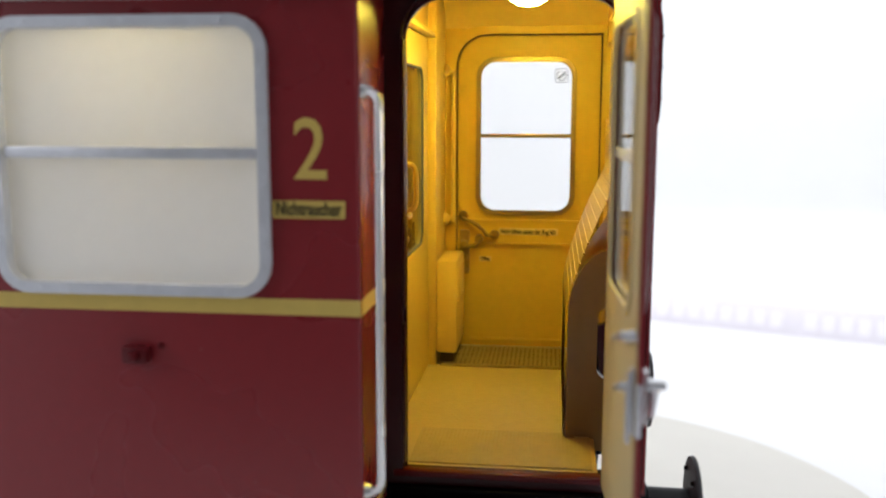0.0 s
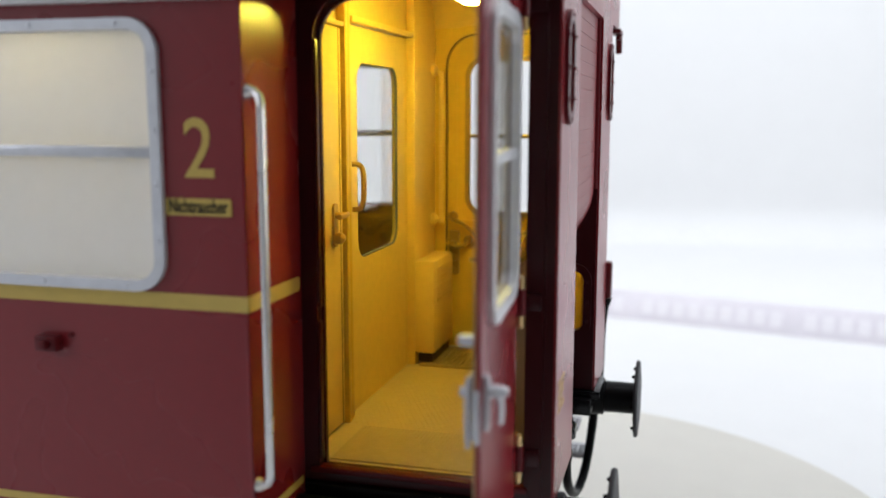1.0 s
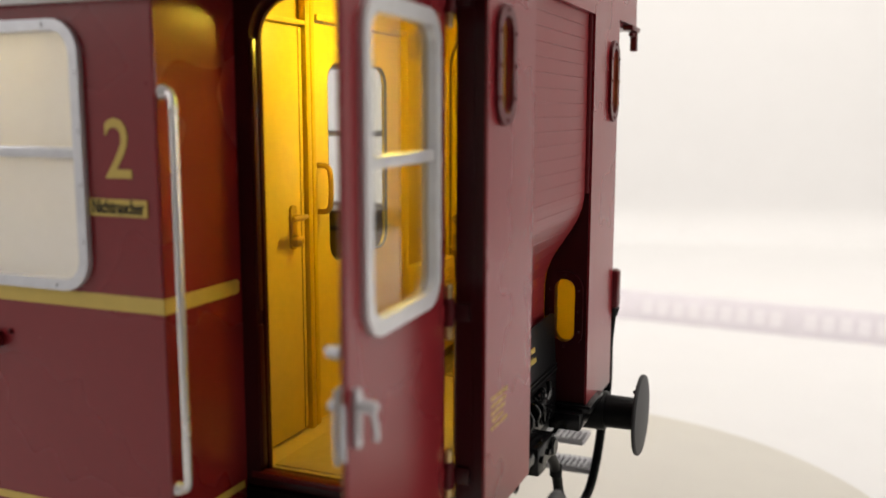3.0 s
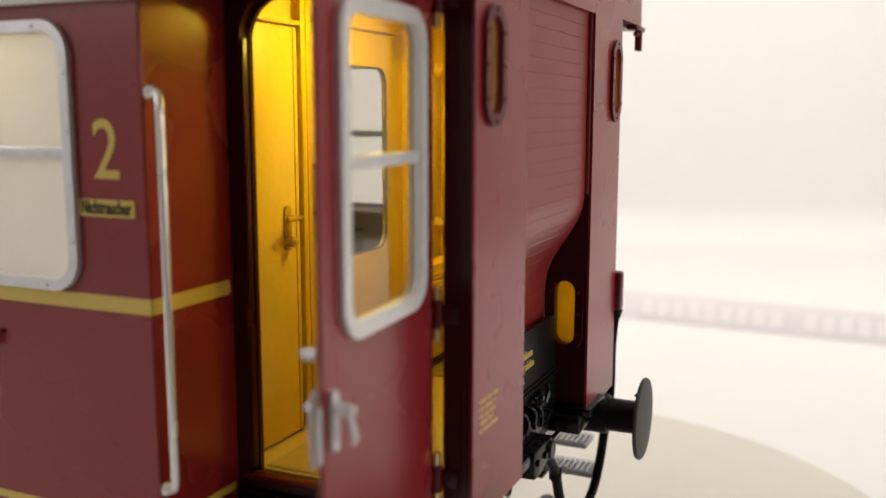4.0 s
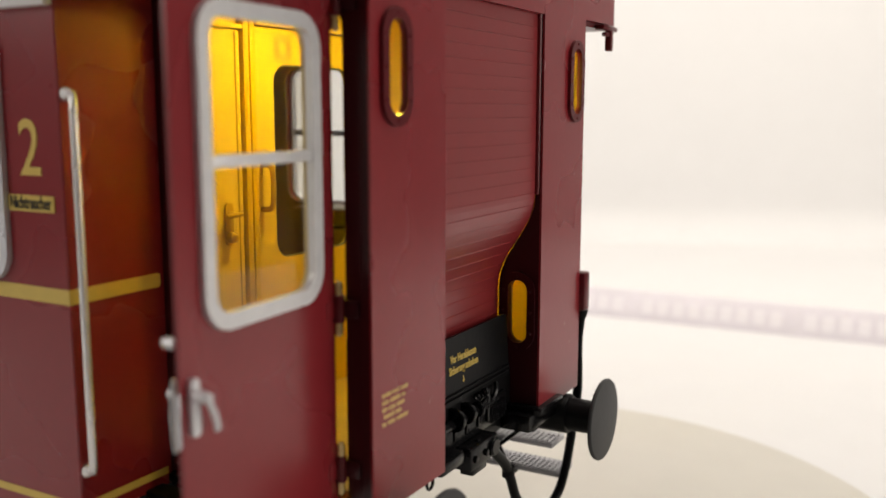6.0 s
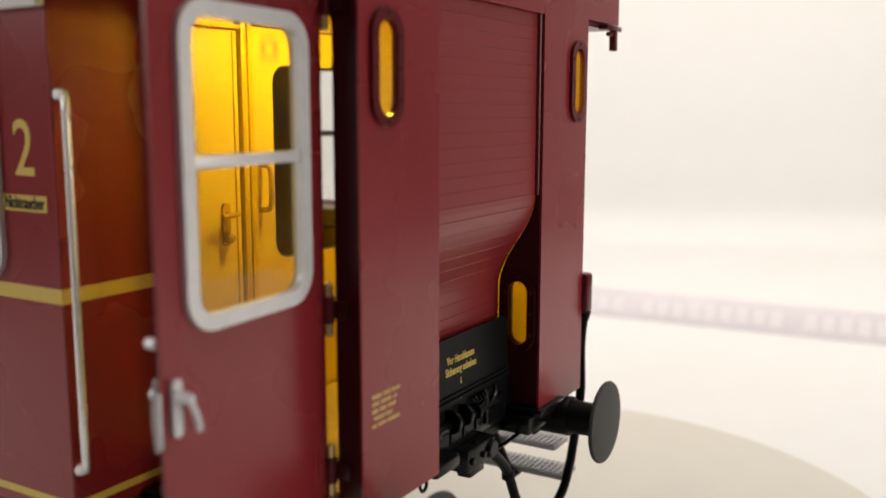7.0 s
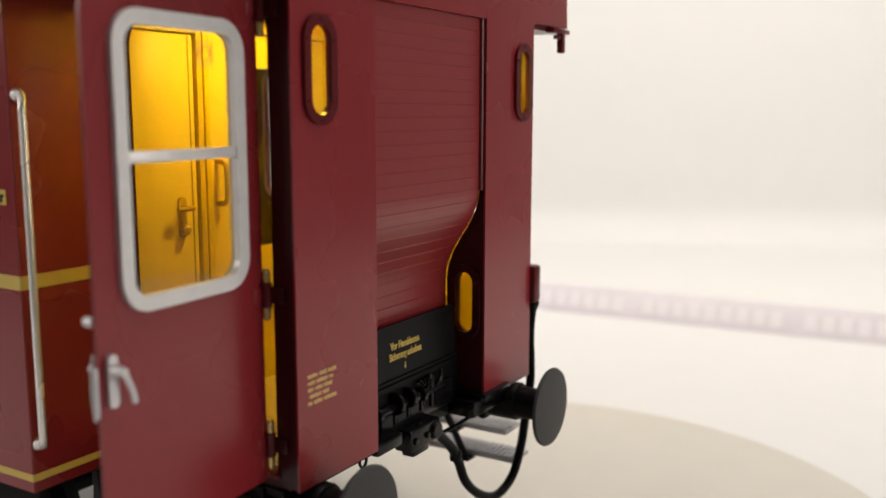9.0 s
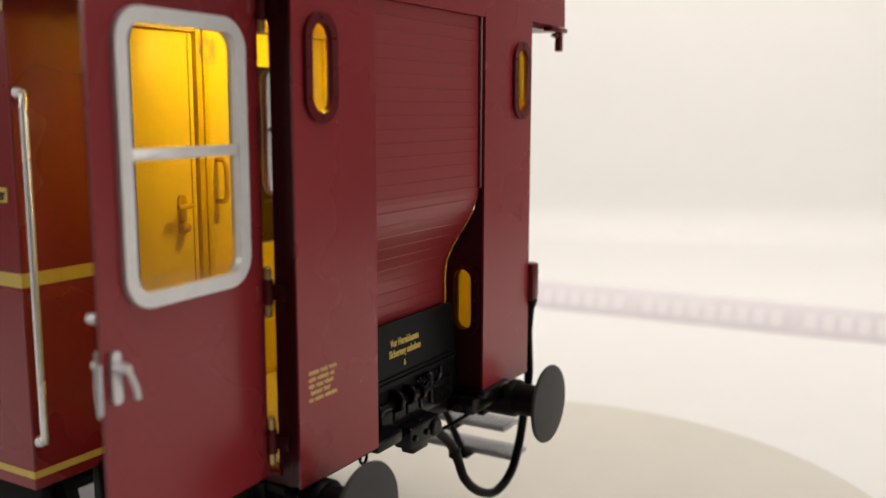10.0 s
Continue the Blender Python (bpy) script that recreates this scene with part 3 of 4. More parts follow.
    slash.transform(Matrix.Translation((0.7425, 0, 1.79)) @ Matrix.Rotation(radians(-40), 4, "Y"))
    part("badge_mark", slash, GREY_INK, badge)
    part("far_step_gap", boxes((0.08, 0.99, VF - 0.05, VF - 0.008, 0.0, 0.011)), SILVER, coach, "pale sill under the far door")


def slot(u, v):
    """Outline of a tall narrow window: u = (u0, u1), v = (v0, v1)."""
    return rounded(u[0], u[1], v[0], v[1], (u[1] - u[0]) / 2 - 0.001, 8)


def slot_window(coach, axis, w0, w1, u, v, mat):
    """A raised rim round a slot, with small bolt heads, and its pane."""
    rim = part("slot_window", plate(axis, w0, w1, slot((u[0] - 0.045, u[1] + 0.045), (v[0] - 0.045, v[1] + 0.045)), [slot(u, v)]), mat, coach, "raised maroon slot window rim")
    depth = (w0 - w1) * 0.8
    pane = part("pane", plate(axis, w0 + depth, w0 + depth + 0.004, slot((u[0] - 0.01, u[1] + 0.01), (v[0] - 0.01, v[1] + 0.01))), PANE, rim, "clear pane")
    pane.visible_shadow = False
    mid = (u[0] + u[1]) / 2
    out = 0.006 if w1 > w0 else -0.006
    for uu, vv in ((u[0] - 0.023, v[0] + 0.06), (u[0] - 0.023, (v[0] + v[1]) / 2), (u[0] - 0.023, v[1] - 0.06), (u[1] + 0.023, v[0] + 0.06), (u[1] + 0.023, (v[0] + v[1]) / 2), (u[1] + 0.023, v[1] - 0.06), (mid, v[0] - 0.023), (mid, v[1] + 0.023)):
        part("bolt", turned(axis, space(axis, uu, vv, w1), [(-0.001, 0.009), (out, 0.006)], 8), mat, rim)
    return rim


GL, GR = 1.06, 2.16           # the gangway's sides


def shutter_x(z):
    """The shutter's bulge: upright above, drawn in below."""
    s = min(max((1.17 - z) / 0.60, 0.0), 1.0)
    return 1.085 - 0.215 * s**3 * (s * (6 * s - 15) + 10)


def build_end(coach):
    for y0, y1, foot, u in ((VN - 0.012, GL + 0.018, -0.055, (0.602, 0.732)), (GR, VF + 0.018, -0.095, (2.55, 2.678))):
        side = part("end_panel", plate("x", END - 0.012, END, rounded(y0, y1, foot, EAVE, 0), [slot(u, (1.555, 1.925))]), MAROON, coach, "maroon end panel")
        slot_window(coach, "x", END, END + 0.018, u, (1.555, 1.925), MAROON_GLOSS)
    part("end_header", boxes((END - 0.055, END - 0.001, GL, GR, 2.075, EAVE)), MAROON, coach)
    # The near post takes the shade-darkened maroon too.
    for y in (VN, VF - 0.05):
        near = y == VN
        part("end_post", boxes((1.06, END - 0.0125, y, y + 0.05, -0.055, EAVE)), MAROON_SHADED if near else DEEP_CREAM, coach, "maroon corner post with shade in its colour" if near else "yellow inner corner post")
    # cheeks of the gangway, with a slot in each; their shade is in the colour
    for y0, y1, side in ((GL - 0.03, GL, -1), (GR, GR + 0.03, 1)):
        arc = [(math.cos(a), math.sin(a)) for a in np.linspace(radians(90), radians(180), 12)]
        curve = [(0.985 + 0.20 * c, 0.60 + 0.325 * q) for c, q in arc]
        outline = [(0.785, -0.06), (END - 0.013, -0.06), (END - 0.013, 2.075), (1.03, 2.075), (1.03, 0.925)] + curve
        if side < 0:
            part("cheek_rim", plate("y", y0 - 0.04, y0 - 0.0205, [(0.785, 0.0), (0.827, 0.0)] + [(0.985 + 0.158 * c, 0.60 + 0.265 * q) for c, q in arc[::-1]] + curve), BUFF, coach, "buff raised edge of the cheek")
        if side > 0:
            outline = [(0.86, -0.06), (END - 0.013, -0.06), (END - 0.013, 2.075)] + [(shutter_x(z) - 0.006, z) for z in np.linspace(2.075, 0.4, 24)]
        part("gangway_cheek", plate("y", y0, y1, outline, [slot((0.925, 1.04), (0.295, 0.65))]), MAROON_SHADED, coach, "maroon gangway cheek with shade in its colour")
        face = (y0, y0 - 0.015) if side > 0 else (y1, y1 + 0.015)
        slot_window(coach, "y", face[0], face[1], (0.925, 1.04), (0.295, 0.65), MAROON_SHADED)
        part("cheek_lining", plate("y", *((y0 - 0.02, y0 - 0.001) if side < 0 else (y1 + 0.001, y1 + 0.02)), outline, [slot((0.925, 1.04), (0.295, 0.65))]), BUFF, coach, "buff inner cheek lining")
    for y0, y1 in ((VN + 0.05, GL - 0.05), (GR + 0.05, VF - 0.05)):
        part("end_lining", plate("x", END - 0.09, END - 0.06, rounded(y0, y1, 0.0, 2.28, 0), [rounded(*((0.58, 0.86) if y0 < 1 else (2.3, 2.69)), 1.50, 1.98, 0.05)]), CREAM, coach, "cream-yellow end lining")
    part("end_lining", boxes((1.0, 1.05, GL - 0.05, GR + 0.05, 2.08, 2.28)), CREAM, coach)
    # roller shutter of narrow slats
    shutter = part("roller_shutter", boxes((1.03, 1.08, GL + 0.004, GR - 0.004, 2.05, 2.10), bevel=0.008), MAROON_GLOSS, coach, "maroon roller shutter of narrow slats")
    for y in (GL + 0.014, GR - 0.014):
        part("guide_rail", tube([(shutter_x(z) + 0.004, y, z) for z in np.linspace(1.13 if y > GL + 0.1 else 0.4, 2.08, 24)], 0.0145, 8, 1), MAROON_GLOSS, shutter)
    top, low, count = 2.0752, 0.3436, 26
    for k in range(count):
        z0, z1 = low + (top - low) * k / count, low + (top - low) * (k + 1) / count
        bm = bmesh.new()
        line = [z0 + (z1 - z0) * i for i in (0.0, 0.02, 0.5, 0.91, 1.0)]
        swell = [0.0, 0.0, 0.0, 0.0, -0.0023]
        front = [[bm.verts.new((shutter_x(z) + s, y, z)) for y in (GL + 0.02, GR - 0.028)] for z, s in zip(line, swell)]
        rear = [[bm.verts.new((shutter_x(z) - 0.014, y, z)) for y in (GL + 0.02, GR - 0.028)] for z in line]
        for a, b in zip(front, front[1:]):
            bm.faces.new((a[0], a[1], b[1], b[0]))
        for a, b in zip(rear, rear[1:]):
            bm.faces.new((b[0], b[1], a[1], a[0]))
        bm.faces.new((front[0][1], front[0][0], rear[0][0], rear[0][1]))
        bm.faces.new((front[-1][0], front[-1][1], rear[-1][1], rear[-1][0]))
        for e in (0, 1):
            for i in range(4):
                q = (front[i][e], front[i + 1][e], rear[i + 1][e], rear[i][e])
                bm.faces.new(q if e else q[::-1])
        part("shutter_slat", bm, SLAT, shutter)
        for face in shutter.children[-1].data.polygons:
            face.use_smooth = False
    # the shutter's ribbed lining as seen from inside
    lining = bmesh.new()
    zs = np.linspace(0.0, 1.30, 27)
    inner = [(0.772 if z < 0.6 else 0.772 + 0.25 * ((z - 0.6) / 0.7) ** 1.35, z) for z in zs]
    rows = [[lining.verts.new((x, y, z)) for y in (GL - 0.05, GR - 0.03)] for x, z in inner] + [[lining.verts.new((1.02, y, 2.08)) for y in (GL - 0.05, GR - 0.03)]]
    for a, b in zip(rows, rows[1:]):
        lining.faces.new((a[0], a[1], b[1], b[0]))
    made = bmesh.ops.solidify(lining, geom=lining.faces[:], thickness=-0.012)
    back = part("shutter_lining", lining, CREAM, coach, "cream-yellow ribbed lining behind the shutter")
    for (x, z), (xb, zb) in zip(inner[14:], inner[15:]):
        part("rib", tube([(x + 0.002, GL - 0.052, z), (x + 0.002, GR - 0.03, z)], 0.0055, 6, 1), CREAM, back)
    # illegible inspection notes on the end panel
    for k, row in enumerate(((0.07, 0.05, 0.06), (0.05, 0.08, 0.03), (0.04, 0.05, 0.06), (0.08, 0.045), (0.03, 0.06, 0.09))):
        y, z = 0.555 + (0.012 if k == 3 else 0), 0.442 - 0.030 * k
        words = bmesh.new()
        for wide in row:
            n = max(int(wide / 0.011), 2)
            for i in range(n):
                box(words, END - 0.001, END + 0.0015, y + wide * i / n, y + wide * (i + 0.78) / n, z - 0.007 - 0.002 * (i % 2), z + 0.007 + 0.003 * ((i + k) % 3 == 0))
            y += wide + 0.010
        part("note_line", words, FADED, coach, "faded yellow line of small writing")


def build_bridge_plate(coach):
    tilt = Matrix.Translation((0.95, 0, 0.12)) @ Matrix.Rotation(radians(-3), 4, "Y")
    bm = plate("x", -0.014, 0.0, rounded(GL + 0.03, GR - 0.04, 0.0, 0.345, 0.03, 4, (0, 0, 1, 1)))
    bm.transform(tilt)
    bridge = part("bridge_plate", bm, BLACK, coach, "black folded-up gangway bridge plate")
    for words, z, wide in (("Vor Herablassen", 0.230, 0.74), ("Sicherung anheben", 0.174, 0.74)):
        lettering(words, bridge, tilt @ put(0.002, 1.59, z, ON_END), 0.056, YELLOW, "yellow lettering", wide, 0.001)
    arrow = joined(boxes((0.0, 0.003, 1.578, 1.584, 0.100, 0.126)), plate("x", 0.0, 0.003, [(1.570, 0.106), (1.592, 0.106), (1.581, 0.091)]))
    arrow.transform(tilt)
    part("arrow", arrow, YELLOW, bridge)
    for z in (0.03, 0.055):
        bm = boxes((-0.002, 0.012, GL + 0.05, GR - 0.05, z - 0.006, z + 0.006), bevel=0.003)
        bm.transform(tilt)
        part("hinge_strip", bm, BLACK, bridge)


def build_buffer(coach, y, mid):
    stem = part("buffer", joined(turned("x", (0, y, mid), [(0.72, 0.118), (1.13, 0.118), (1.14, 0.112), (1.145, 0.099), (1.325, 0.097), (1.326, 0.02)], 26), boxes((0.90, 0.96, y - 0.13, y + 0.13, mid - 0.115, mid + 0.13), bevel=0.02)), BLACK, coach, "black buffer")
    part("buffer_head", turned("x", (0, y, mid), [(1.32, 0.02), (1.322, 0.10), (1.332, 0.238), (1.344, 0.242), (1.354, 0.236), (1.362, 0.16), (1.364, 0.02)], 40), BUFFER_GREY, stem, "round dark grey buffer face")
    for a in range(0, 360, 60):
        part("rivet", turned("x", (0, y + 0.19 * math.cos(radians(a)), mid + 0.19 * math.sin(radians(a))), [(1.312, 0.008), (1.328, 0.014)], 8), BLACK, stem)
    return stem


def build_underframe(coach):
    part("buffer_beam", boxes((0.84, 0.93, 0.46, 2.80, -0.19, -0.062), bevel=0.012), BLACK, coach, "black buffer beam")
    part("frame_floor", boxes((TAIL, 0.84, 0.50, 2.74, -0.16, -0.064), bevel=0.01), BLACK, coach, "black underframe")
    part("solebar", boxes((TAIL, -0.05, 0.06, 0.12, -0.38, -0.122), (TAIL, -0.05, 3.12, 3.18, -0.38, -0.122), bevel=0.01), BLACK, coach)
    part("threshold", boxes((0.02, 1.03, VN - 0.02, VN + 0.10, -0.10, -0.062), bevel=0.008), BLACK, coach)
    part("end_shelf", boxes((0.90, 1.105, GR - 0.10, 2.46, -0.185, -0.090), (0.83, 1.15, 2.12, 2.44, -0.098, -0.055), bevel=0.006), GLOSS_BLACK, coach, "black shelf over the buffer")
    part("step_beam", joined(boxes((-0.05, 0.88, 0.34, 0.45, -0.30, -0.105), bevel=0.01), boxes(*[(x, x + 0.03, 0.33, 0.345, -0.29, -0.12) for x in (0.0, 0.2, 0.4, 0.6, 0.8)], bevel=0.004)), BLACK, coach, "black beam behind the footsteps")
    for y, mid in ((0.65, -0.185), (2.60, -0.224)):
        build_buffer(coach, y, mid)
    part("gangway_sill", boxes((0.921, 0.938, GL - 0.02, GR + 0.02, -0.10, 0.15), bevel=0.004), BLACK, coach, "black gangway sill")
    part("end_skirt", boxes((0.02, 0.90, 0.46, 0.96, -0.10, -0.062), bevel=0.006), BLACK, coach)
    # hinge rollers of the bridge plate
    roller = part("hinge_roller", turned("y", (1.0, 0, 0.03), [(GL + 0.02, 0.028), (GR - 0.22, 0.028)], 14), GLOSS_BLACK, coach, "black hinge roller")
    roller.location.x = -0.045 * K
    for y, rad in ((1.14, 0.04), (1.28, 0.042), (1.45, 0.062), (1.58, 0.056), (1.71, 0.04)):
        part("roller_collar", joined(turned("y", (1.01, y, 0.052 if rad > 0.05 else 0.035), [(-0.014, rad - 0.006), (-0.01, rad), (0.01, rad), (0.014, rad - 0.006)], 18), boxes((0.94, 1.02, y - 0.014, y + 0.014, -0.06, 0.03), bevel=0.005)), GLOSS_BLACK, roller)
    part("roller_bracket", joined(boxes((0.935, 0.965, GL, 1.24, -0.10, 0.01), (0.935, 0.965, 1.33, GR - 0.1, -0.10, 0.01), (0.935, 0.965, GL, GR - 0.1, 0.0, 0.05), bevel=0.006), boxes((0.93, 0.98, 1.80, 1.835, -0.06, 0.12), bevel=0.008), boxes((0.94, 1.03, 1.10, 1.13, -0.06, 0.06), bevel=0.006)), GLOSS_BLACK, coach)
    part("latch_spring", tube([(0.968 + 0.018 * math.cos(a), 1.68 + 0.006 * a, 0.10 + 0.018 * math.sin(a)) for a in np.linspace(0, 18, 40)], 0.006, 6, 1), GLOSS_BLACK, coach)
    part("latch_finger", joined(tube([(0.965, 1.86, 0.03), (0.975, 1.90, 0.08), (0.96, 1.93, 0.12)], 0.014, 6, 3), tube([(0.965, 1.76, 0.05), (0.985, 1.78, 0.09), (0.965, 1.80, 0.12)], 0.012, 6, 3)), GLOSS_BLACK, coach)
    # draw hook and screw coupling
    hook = part("draw_hook", joined(boxes((0.93, 1.03, 1.52, 1.66, -0.19, -0.10), bevel=0.012), boxes((0.95, 1.07, 1.50, 1.60, -0.21, -0.15), bevel=0.01), boxes((0.96, 1.08, 1.20, 1.36, -0.11, -0.08), bevel=0.008), tube([(1.02, 1.70, -0.14), (1.05, 1.66, -0.11), (1.06, 1.60, -0.10)], 0.014, 8, 3)), GLOSS_BLACK, coach, "black draw hook")
    hook.location.x = -0.05 * K
    block = part("coupling_block", joined(boxes((0.93, 1.04, 1.49, 1.79, -0.225, -0.10), bevel=0.014), boxes((0.95, 1.03, 1.53, 1.69, -0.262, -0.20), bevel=0.012), turned("x", (0, 1.74, -0.165), [(0.96, 0.05), (1.05, 0.05), (1.06, 0.042)], 16)), GLOSS_BLACK, coach, "black cast coupling block")
    for y in (1.53, 1.65):
        part("block_bolt", turned("x", (0, y, -0.165), [(1.035, 0.018), (1.054, 0.018), (1.056, 0.012)], 6), GLOSS_BLACK, block)
    part("tie_ring", tube([(1.08, 1.0 + 0.028 * math.cos(a), -0.085 + 0.034 * math.sin(a)) for a in np.linspace(0, 6.2832, 17)], 0.008, 6, 1), GLOSS_BLACK, coach, "small black ring under the end panel")
    part("coupling_foot", joined(boxes((0.94, 1.05, 1.17, 1.40, -0.14, -0.075), bevel=0.016), boxes((0.95, 1.02, 1.36, 1.44, -0.115, -0.085), bevel=0.008)), GLOSS_BLACK, coach, "black cast foot under the gangway")
    part("coupling_bar", tube([(0.99, 1.72, -0.15), (0.96, 1.86, -0.215), (0.93, 2.02, -0.285), (0.925, 2.10, -0.318), (0.925, 2.27, -0.322), (0.925, 2.48, -0.312), (0.925, 2.40, -0.255), (0.925, 2.28, -0.17)], 0.013, 8, 4), GLOSS_BLACK, hook)
    # heavy heating hose: down from the hook, up to the box on the far corner
    hose = part("heating_hose", tube([(0.99, 1.66, -0.15), (0.985, 1.80, -0.20), (0.975, 1.92, -0.28), (0.97, 2.05, -0.39), (0.965, 2.13, -0.50), (0.96, 2.23, -0.66), (0.965, 2.40, -0.80), (0.98, 2.60, -0.875), (1.01, 2.76, -0.80), (1.035, 2.83, -0.62), (1.055, 2.86, -0.40), (1.08, 2.87, -0.15), (1.09, 2.83, 0.15), (1.11, 2.82, 0.36)], 0.029, 12, 5), RUBBER, coach, "thick black rubber hose hanging in a loop")
    part("hose_clamp", turned("z", (0.968, 2.09, -0.44), [(-0.03, 0.036), (0.03, 0.036)], 14), BLACK, hose)
    box_ = part("junction_box", boxes((1.04, 1.15, 2.765, 2.86, 0.37, 0.61), bevel=0.02), MAROON_GLOSS, coach, "small maroon junction box")
    part("cable_gland", turned("z", (1.11, 2.82, 0.37), [(-0.05, 0.03), (0.0, 0.045)], 12), BLACK, box_)
    # steps under both doors
    for y0, y1, side in ((2.74, 2.96, 1), (0.28, 0.50, -1)):
        for z, x0, x1, out in ((-0.50, 0.14, 0.96, 0.02), (-0.705, 0.16, 1.0, 0.07)):
            u0, u1 = y0 + side * out, y1 + side * out
            tread = part("footstep", plate("z", z - 0.028, z, rounded(x0, x1, u0, u1, 0.01, 2), []), TREAD, coach, "grey gridded footstep")
            ribs = bmesh.new()
            for i in range(int((x1 - x0) / 0.035)):
                box(ribs, x0 + 0.012 + 0.035 * i, x0 + 0.024 + 0.035 * i, u0 + 0.01, u1 - 0.01, z, z + 0.007)
            for j in range(int((u1 - u0 - 0.02) / 0.034)):
                box(ribs, x0 + 0.01, x1 - 0.01, u0 + 0.015 + 0.034 * j, u0 + 0.027 + 0.034 * j, z, z + 0.0065)
            tagged(part("tread_ribs", ribs, TREAD, tread), kind="stuff")
        y = y0 if side > 0 else y1
        for x in (0.22, 0.66):
            part("step_bracket", joined(tube([(x - 0.16, y - side * 0.20, -0.15), (x - 0.07, y - side * 0.08, -0.45), (x, y + side * 0.03, -0.745)], 0.024, 6, 1), boxes((x - 0.03, x + 0.03, min(y, y + side * 0.2), max(y, y + side * 0.2), -0.76, -0.734), (x - 0.09, x - 0.03, min(y - side * 0.08, y + side * 0.16), max(y - side * 0.08, y + side * 0.16), -0.55, -0.529), bevel=0.005)), BLACK, coach)
    # bogie that carries the end
    bogie = part("bogie_frame", joined(boxes((-4.2, -0.9, 0.58, 0.68, -1.0, -0.62), (-4.2, -0.9, 2.56, 2.66, -1.0, -0.62), (-2.8, -2.3, 0.6, 2.64, -0.85, -0.15), bevel=0.02)), BLACK, coach, "black bogie frame")
    for x in (-3.7, -1.4):
        for y in (0.86, 2.32):
            part("wheel", turned("y", (x, y, GROUND + 0.47), [(0.0, 0.47), (0.09, 0.46), (0.10, 0.40), (0.10, 0.12), (0.13, 0.10)], 36), BLACK, bogie)
        part("axle", turned("y", (x, 0, GROUND + 0.47), [(0.63, 0.05), (2.61, 0.05)], 12), BLACK, bogie)


def build_open_door(coach):
    """The near door stands open a little past a right angle, hinged on the end post."""
    swing = Matrix.Translation((0.954, 0.478, 0)) @ Matrix.Rotation(radians(3.2), 4, "Z") @ Matrix.Translation((-0.954, -0.478, 0))

    def hung(name, bm, mat, parent, label=""):
        bm.transform(swing)
        return part(name, bm, mat, parent, label)

    x0, x1, y0, y1 = 0.927, 0.952, -0.417, 0.468
    outline = rounded(y0, y1, -0.02, 2.04, 0.16, 8, (0, 0, 0, 1))
    win = rounded(-0.272, 0.336, 0.892, 1.888, 0.10, 8)
    leaf = hung("entrance_door", plate("x", x0 + 0.008, x1, outline, [win]), MAROON, coach, "maroon entrance door standing open")
    hung("door_lining", plate("x", x0, x0 + 0.0075, rounded(y0 + 0.012, y1 - 0.012, 0.0, 2.02, 0.15, 8, (0, 0, 0, 1)), [win]), DOOR_LINING, leaf, "pale buff inner face of the door")
    hung("door_window_frame", ring("x", x1 - 0.01, x1 + 0.022, -0.310, 0.366, 0.860, 1.920, 0.125, 0.056), SILVER, leaf, "rounded silver window frame")
    hung("inner_window_frame", ring("x", x0 - 0.012, x0 + 0.004, -0.29, 0.354, 0.876, 1.904, 0.115, 0.03), DOOR_LINING, leaf, "rounded buff inner frame")
    hung("door_crossbar", boxes((x0 + 0.004, x1 + 0.014, -0.258, 0.322, 1.388, 1.430), bevel=0.006), SILVER, leaf)
    pane = hung("pane", plate("x", 0.937, 0.942, rounded(-0.277, 0.341, 0.887, 1.893, 0.10, 6)), TINTED_PANE, leaf, "faintly smoked pane")
    pane.visible_shadow = False
    lock = hung("lock_plate", plate("x", x1, x1 + 0.02, rounded(-0.392, -0.350, 0.552, 0.742, 0.02, 5)), ALLOY_BRIGHT, leaf, "silver lock plate")
    hung("door_handle", joined(turned("x", (x1 + 0.02, -0.373, 0.687), [(0.0, 0.022), (0.04, 0.02), (0.06, 0.014)], 14), tube([(x1 + 0.045, -0.373, 0.687), (x1 + 0.05, -0.350, 0.668), (x1 + 0.05, -0.320, 0.605), (x1 + 0.045, -0.306, 0.56)], 0.0125, 8, 4)), ALLOY_BRIGHT, lock, "silver door handle")
    hung("lock_edge", boxes((x0 + 0.003, x1 - 0.004, y0 - 0.005, y0 + 0.004, 0.52, 0.70), bevel=0.004), ALLOY, leaf)
    inner = hung("inner_lock", plate("x", x0 - 0.012, x0, rounded(-0.400, -0.362, 0.52, 0.75, 0.018, 4)), ALLOY, leaf, "silver inner lock")
    hung("inner_lever", joined(turned("x", (x0 - 0.012, -0.385, 0.685), [(0.0, 0.02), (-0.035, 0.017)], 12), tube([(x0 - 0.04, -0.385, 0.685), (x0 - 0.046, -0.33, 0.67), (x0 - 0.045, -0.28, 0.65)], 0.012, 8, 3), tube([(x0 - 0.016, -0.40, 0.74), (x0 - 0.022, -0.405, 0.62), (x0 - 0.018, -0.40, 0.50)], 0.009, 8, 3)), ALLOY_BRIGHT, inner)
    bow = hung("bow_handle", tube([(x0 - 0.005, -0.40, 0.855), (x0 - 0.035, -0.40, 0.855), (x0 - 0.047, -0.36, 0.845), (x0 - 0.047, -0.25, 0.81), (x0 - 0.04, -0.19, 0.80), (x0 - 0.005, -0.17, 0.80)], 0.014, 8, 4), ALLOY_BRIGHT, leaf, "bowed silver inner handle")
    hung("handle_foot", turned("x", (x0, -0.40, 0.855), [(0.0, 0.021), (-0.03, 0.02), (-0.045, 0.018), (-0.052, 0.008)], 12), ALLOY_BRIGHT, bow)
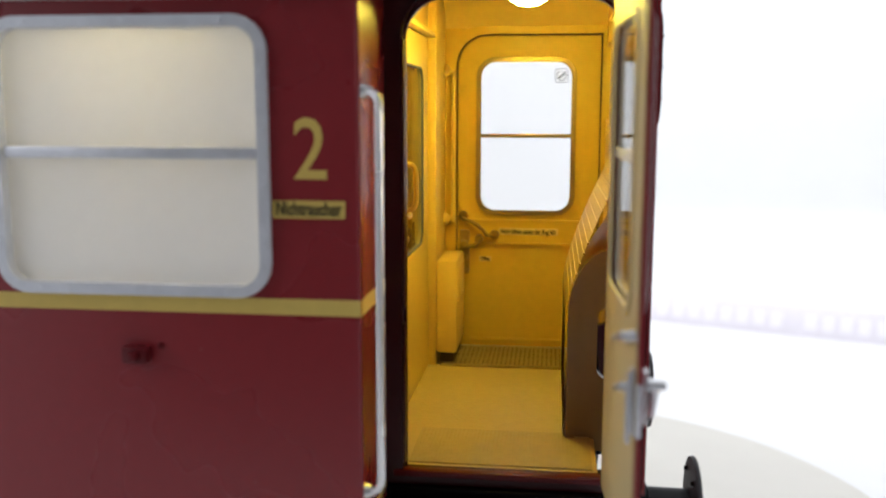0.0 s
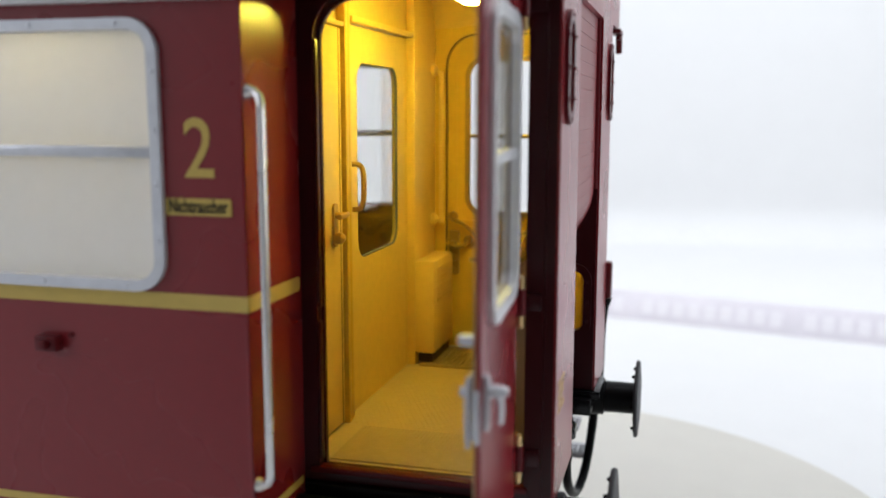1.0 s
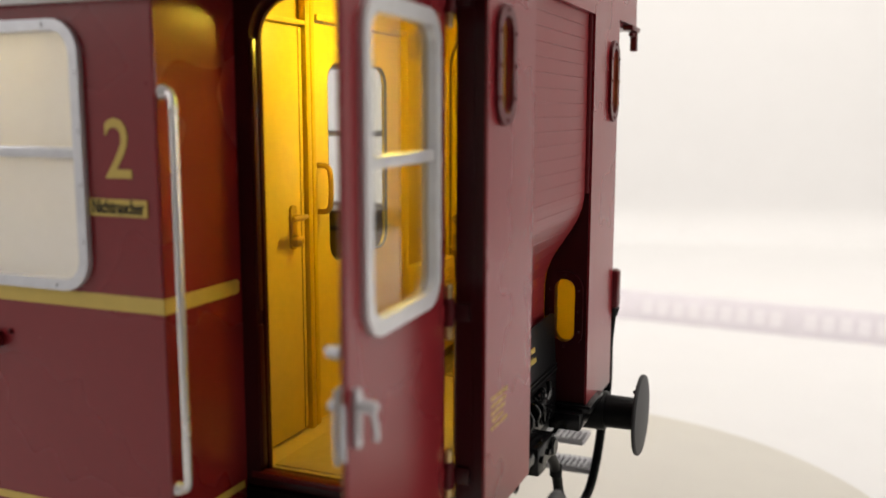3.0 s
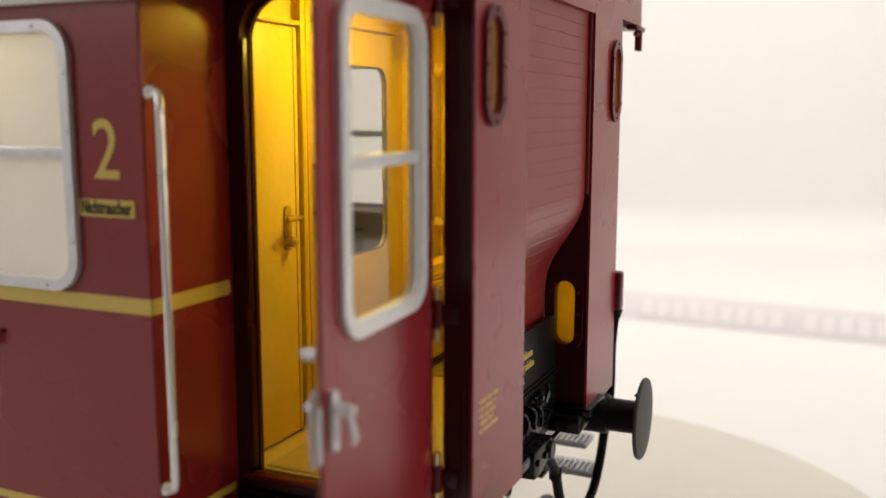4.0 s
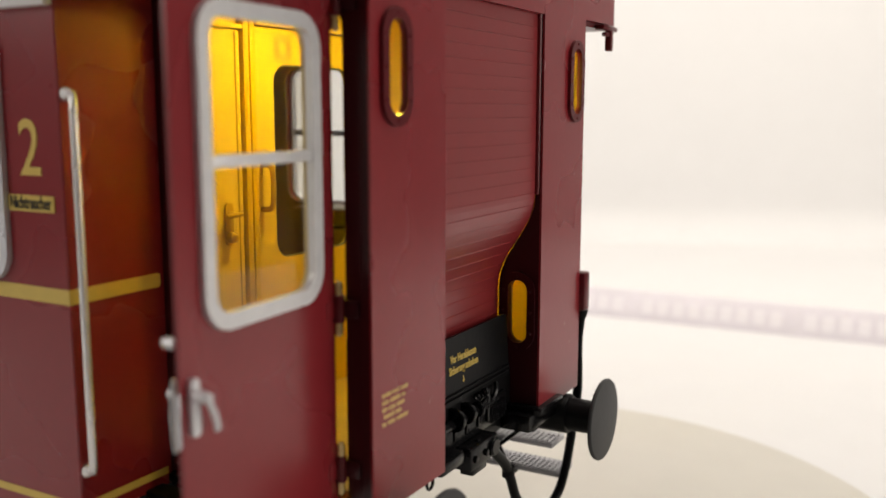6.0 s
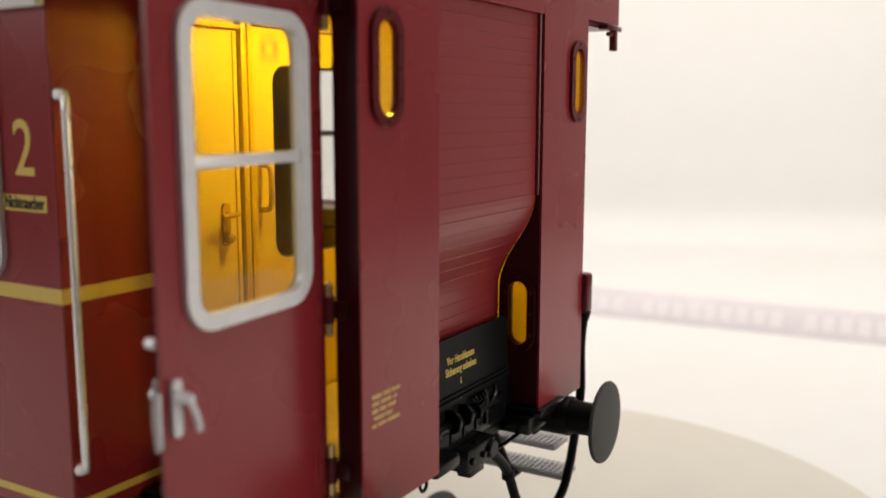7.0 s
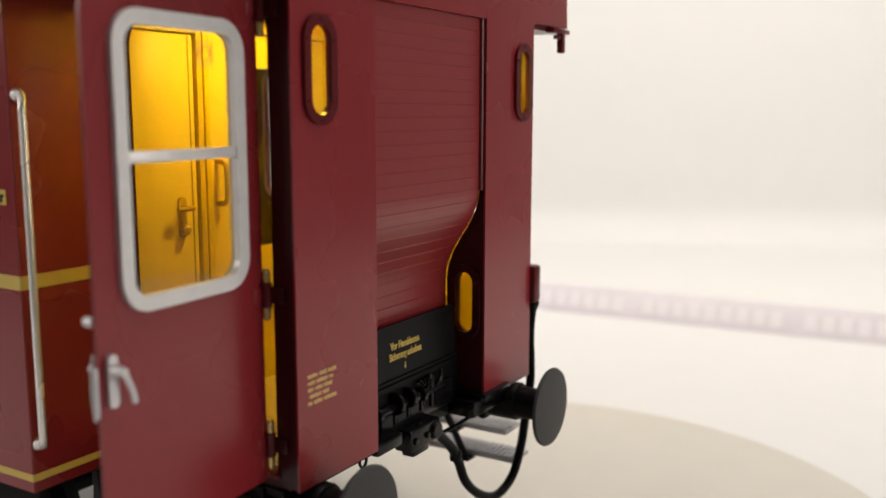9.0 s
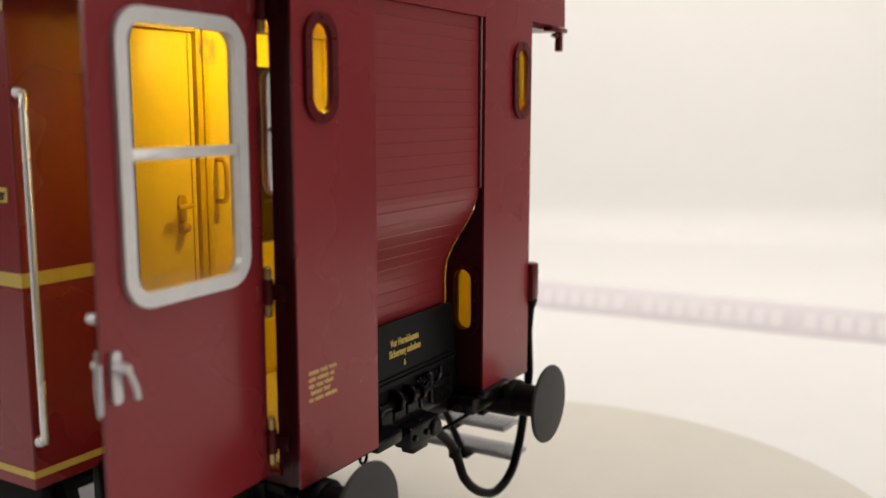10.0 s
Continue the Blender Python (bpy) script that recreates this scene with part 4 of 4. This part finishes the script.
    badge = hung("window_badge", joined(ring("x", 0.9422, 0.9445, 0.172 - 0.033, 0.172 + 0.033, 1.752, 1.818, 0.0325, 0.006), ring("x", 0.9422, 0.9445, 0.172 - 0.043, 0.172 + 0.043, 1.740, 1.830, 0.015, 0.004)), FAINT, leaf, "small faint ring badge on the pane")
    for z in (1.98, 0.80, 0.14):
        hinge = hung("hinge", turned("z", (0.965, 0.478, z), [(-0.055, 0.020), (-0.05, 0.024), (0.05, 0.024), (0.055, 0.020)], 14), MAROON_GLOSS, leaf, "maroon door hinge")
        hung("hinge_leaf", boxes((0.94, 0.957, 0.41, 0.475, z - 0.035, z + 0.035), bevel=0.002), MAROON, hinge)
        hung("hinge_leaf", joined(boxes((0.968, 1.05, 0.482, 0.499, z - 0.035, z + 0.035), bevel=0.004)), MAROON_SHADED, hinge)
        hung("hinge_pin", turned("z", (0.965, 0.478, z), [(-0.11, 0.010), (-0.10, 0.017), (-0.056, 0.017), (-0.055, 0.010), (0.055, 0.010), (0.056, 0.017), (0.10, 0.017), (0.11, 0.010)], 10), BRASS_BRIGHT, hinge, "bright brass hinge pin")


def build_coach():
    coach = new("model_coach")
    tagged(coach, "maroon scale model railway coach with its entrance door open", "model coach")
    build_body(coach)
    build_roof(coach)
    build_vestibule(coach)
    build_partition(coach)
    build_far_door(coach)
    build_end(coach)
    build_bridge_plate(coach)
    build_underframe(coach)
    build_open_door(coach)
    return coach


build_tent()
build_light_blocks()
build_tape()
turntable = build_turntable()
coach = build_coach()

# seconds, place along x and y, turn to the left in degrees, height
COACH_ROWS = [
    (0.0, 0.0, 0.0, 0.0, 0.006), (0.5, -0.2812, 0.0067, -5.19, 0.006), (1.0, -0.4415, 0.0125, -8.06, 0.005), (1.5, -0.529, -0.0116, -10.226, 0.0046),
    (2.0, -0.5752, -0.0161, -11.315, 0.0036), (2.5, -0.6752, -0.0461, -13.9, 0.003), (4.0, -0.793, -0.061, -17.1, 0.0), (4.5, -0.8485, -0.063, -18.45, -0.001),
    (5.0, -1.018, 0.0225, -19.51, 0.0), (5.5, -1.147, 0.085, -20.68, -0.0005), (6.0, -1.1995, 0.0855, -22.06, -0.002), (7.3, -1.279, 0.117, -23.95, -0.004),
    (7.5, -1.3346, 0.144, -24.2, -0.004), (8.0, -1.4158, 0.2145, -24.105, -0.003), (8.5, -1.52, 0.306, -23.91, -0.0035), (9.0, -1.5668, 0.347, -23.79, -0.002),
    (9.5, -1.566, 0.354, -23.6, 0.001), (10.0, -1.5655, 0.3555, -23.43, 0.002),
]


def motions():
    walk(coach, [(t, pose(*at(x, y, z), 0, 0, turn)) for t, x, y, turn, z in COACH_ROWS])
    walk(turntable, [(t, pose(*at(*DISC_AT, GROUND), 0, 0, turn)) for t, x, y, turn, z in COACH_ROWS])


motions()
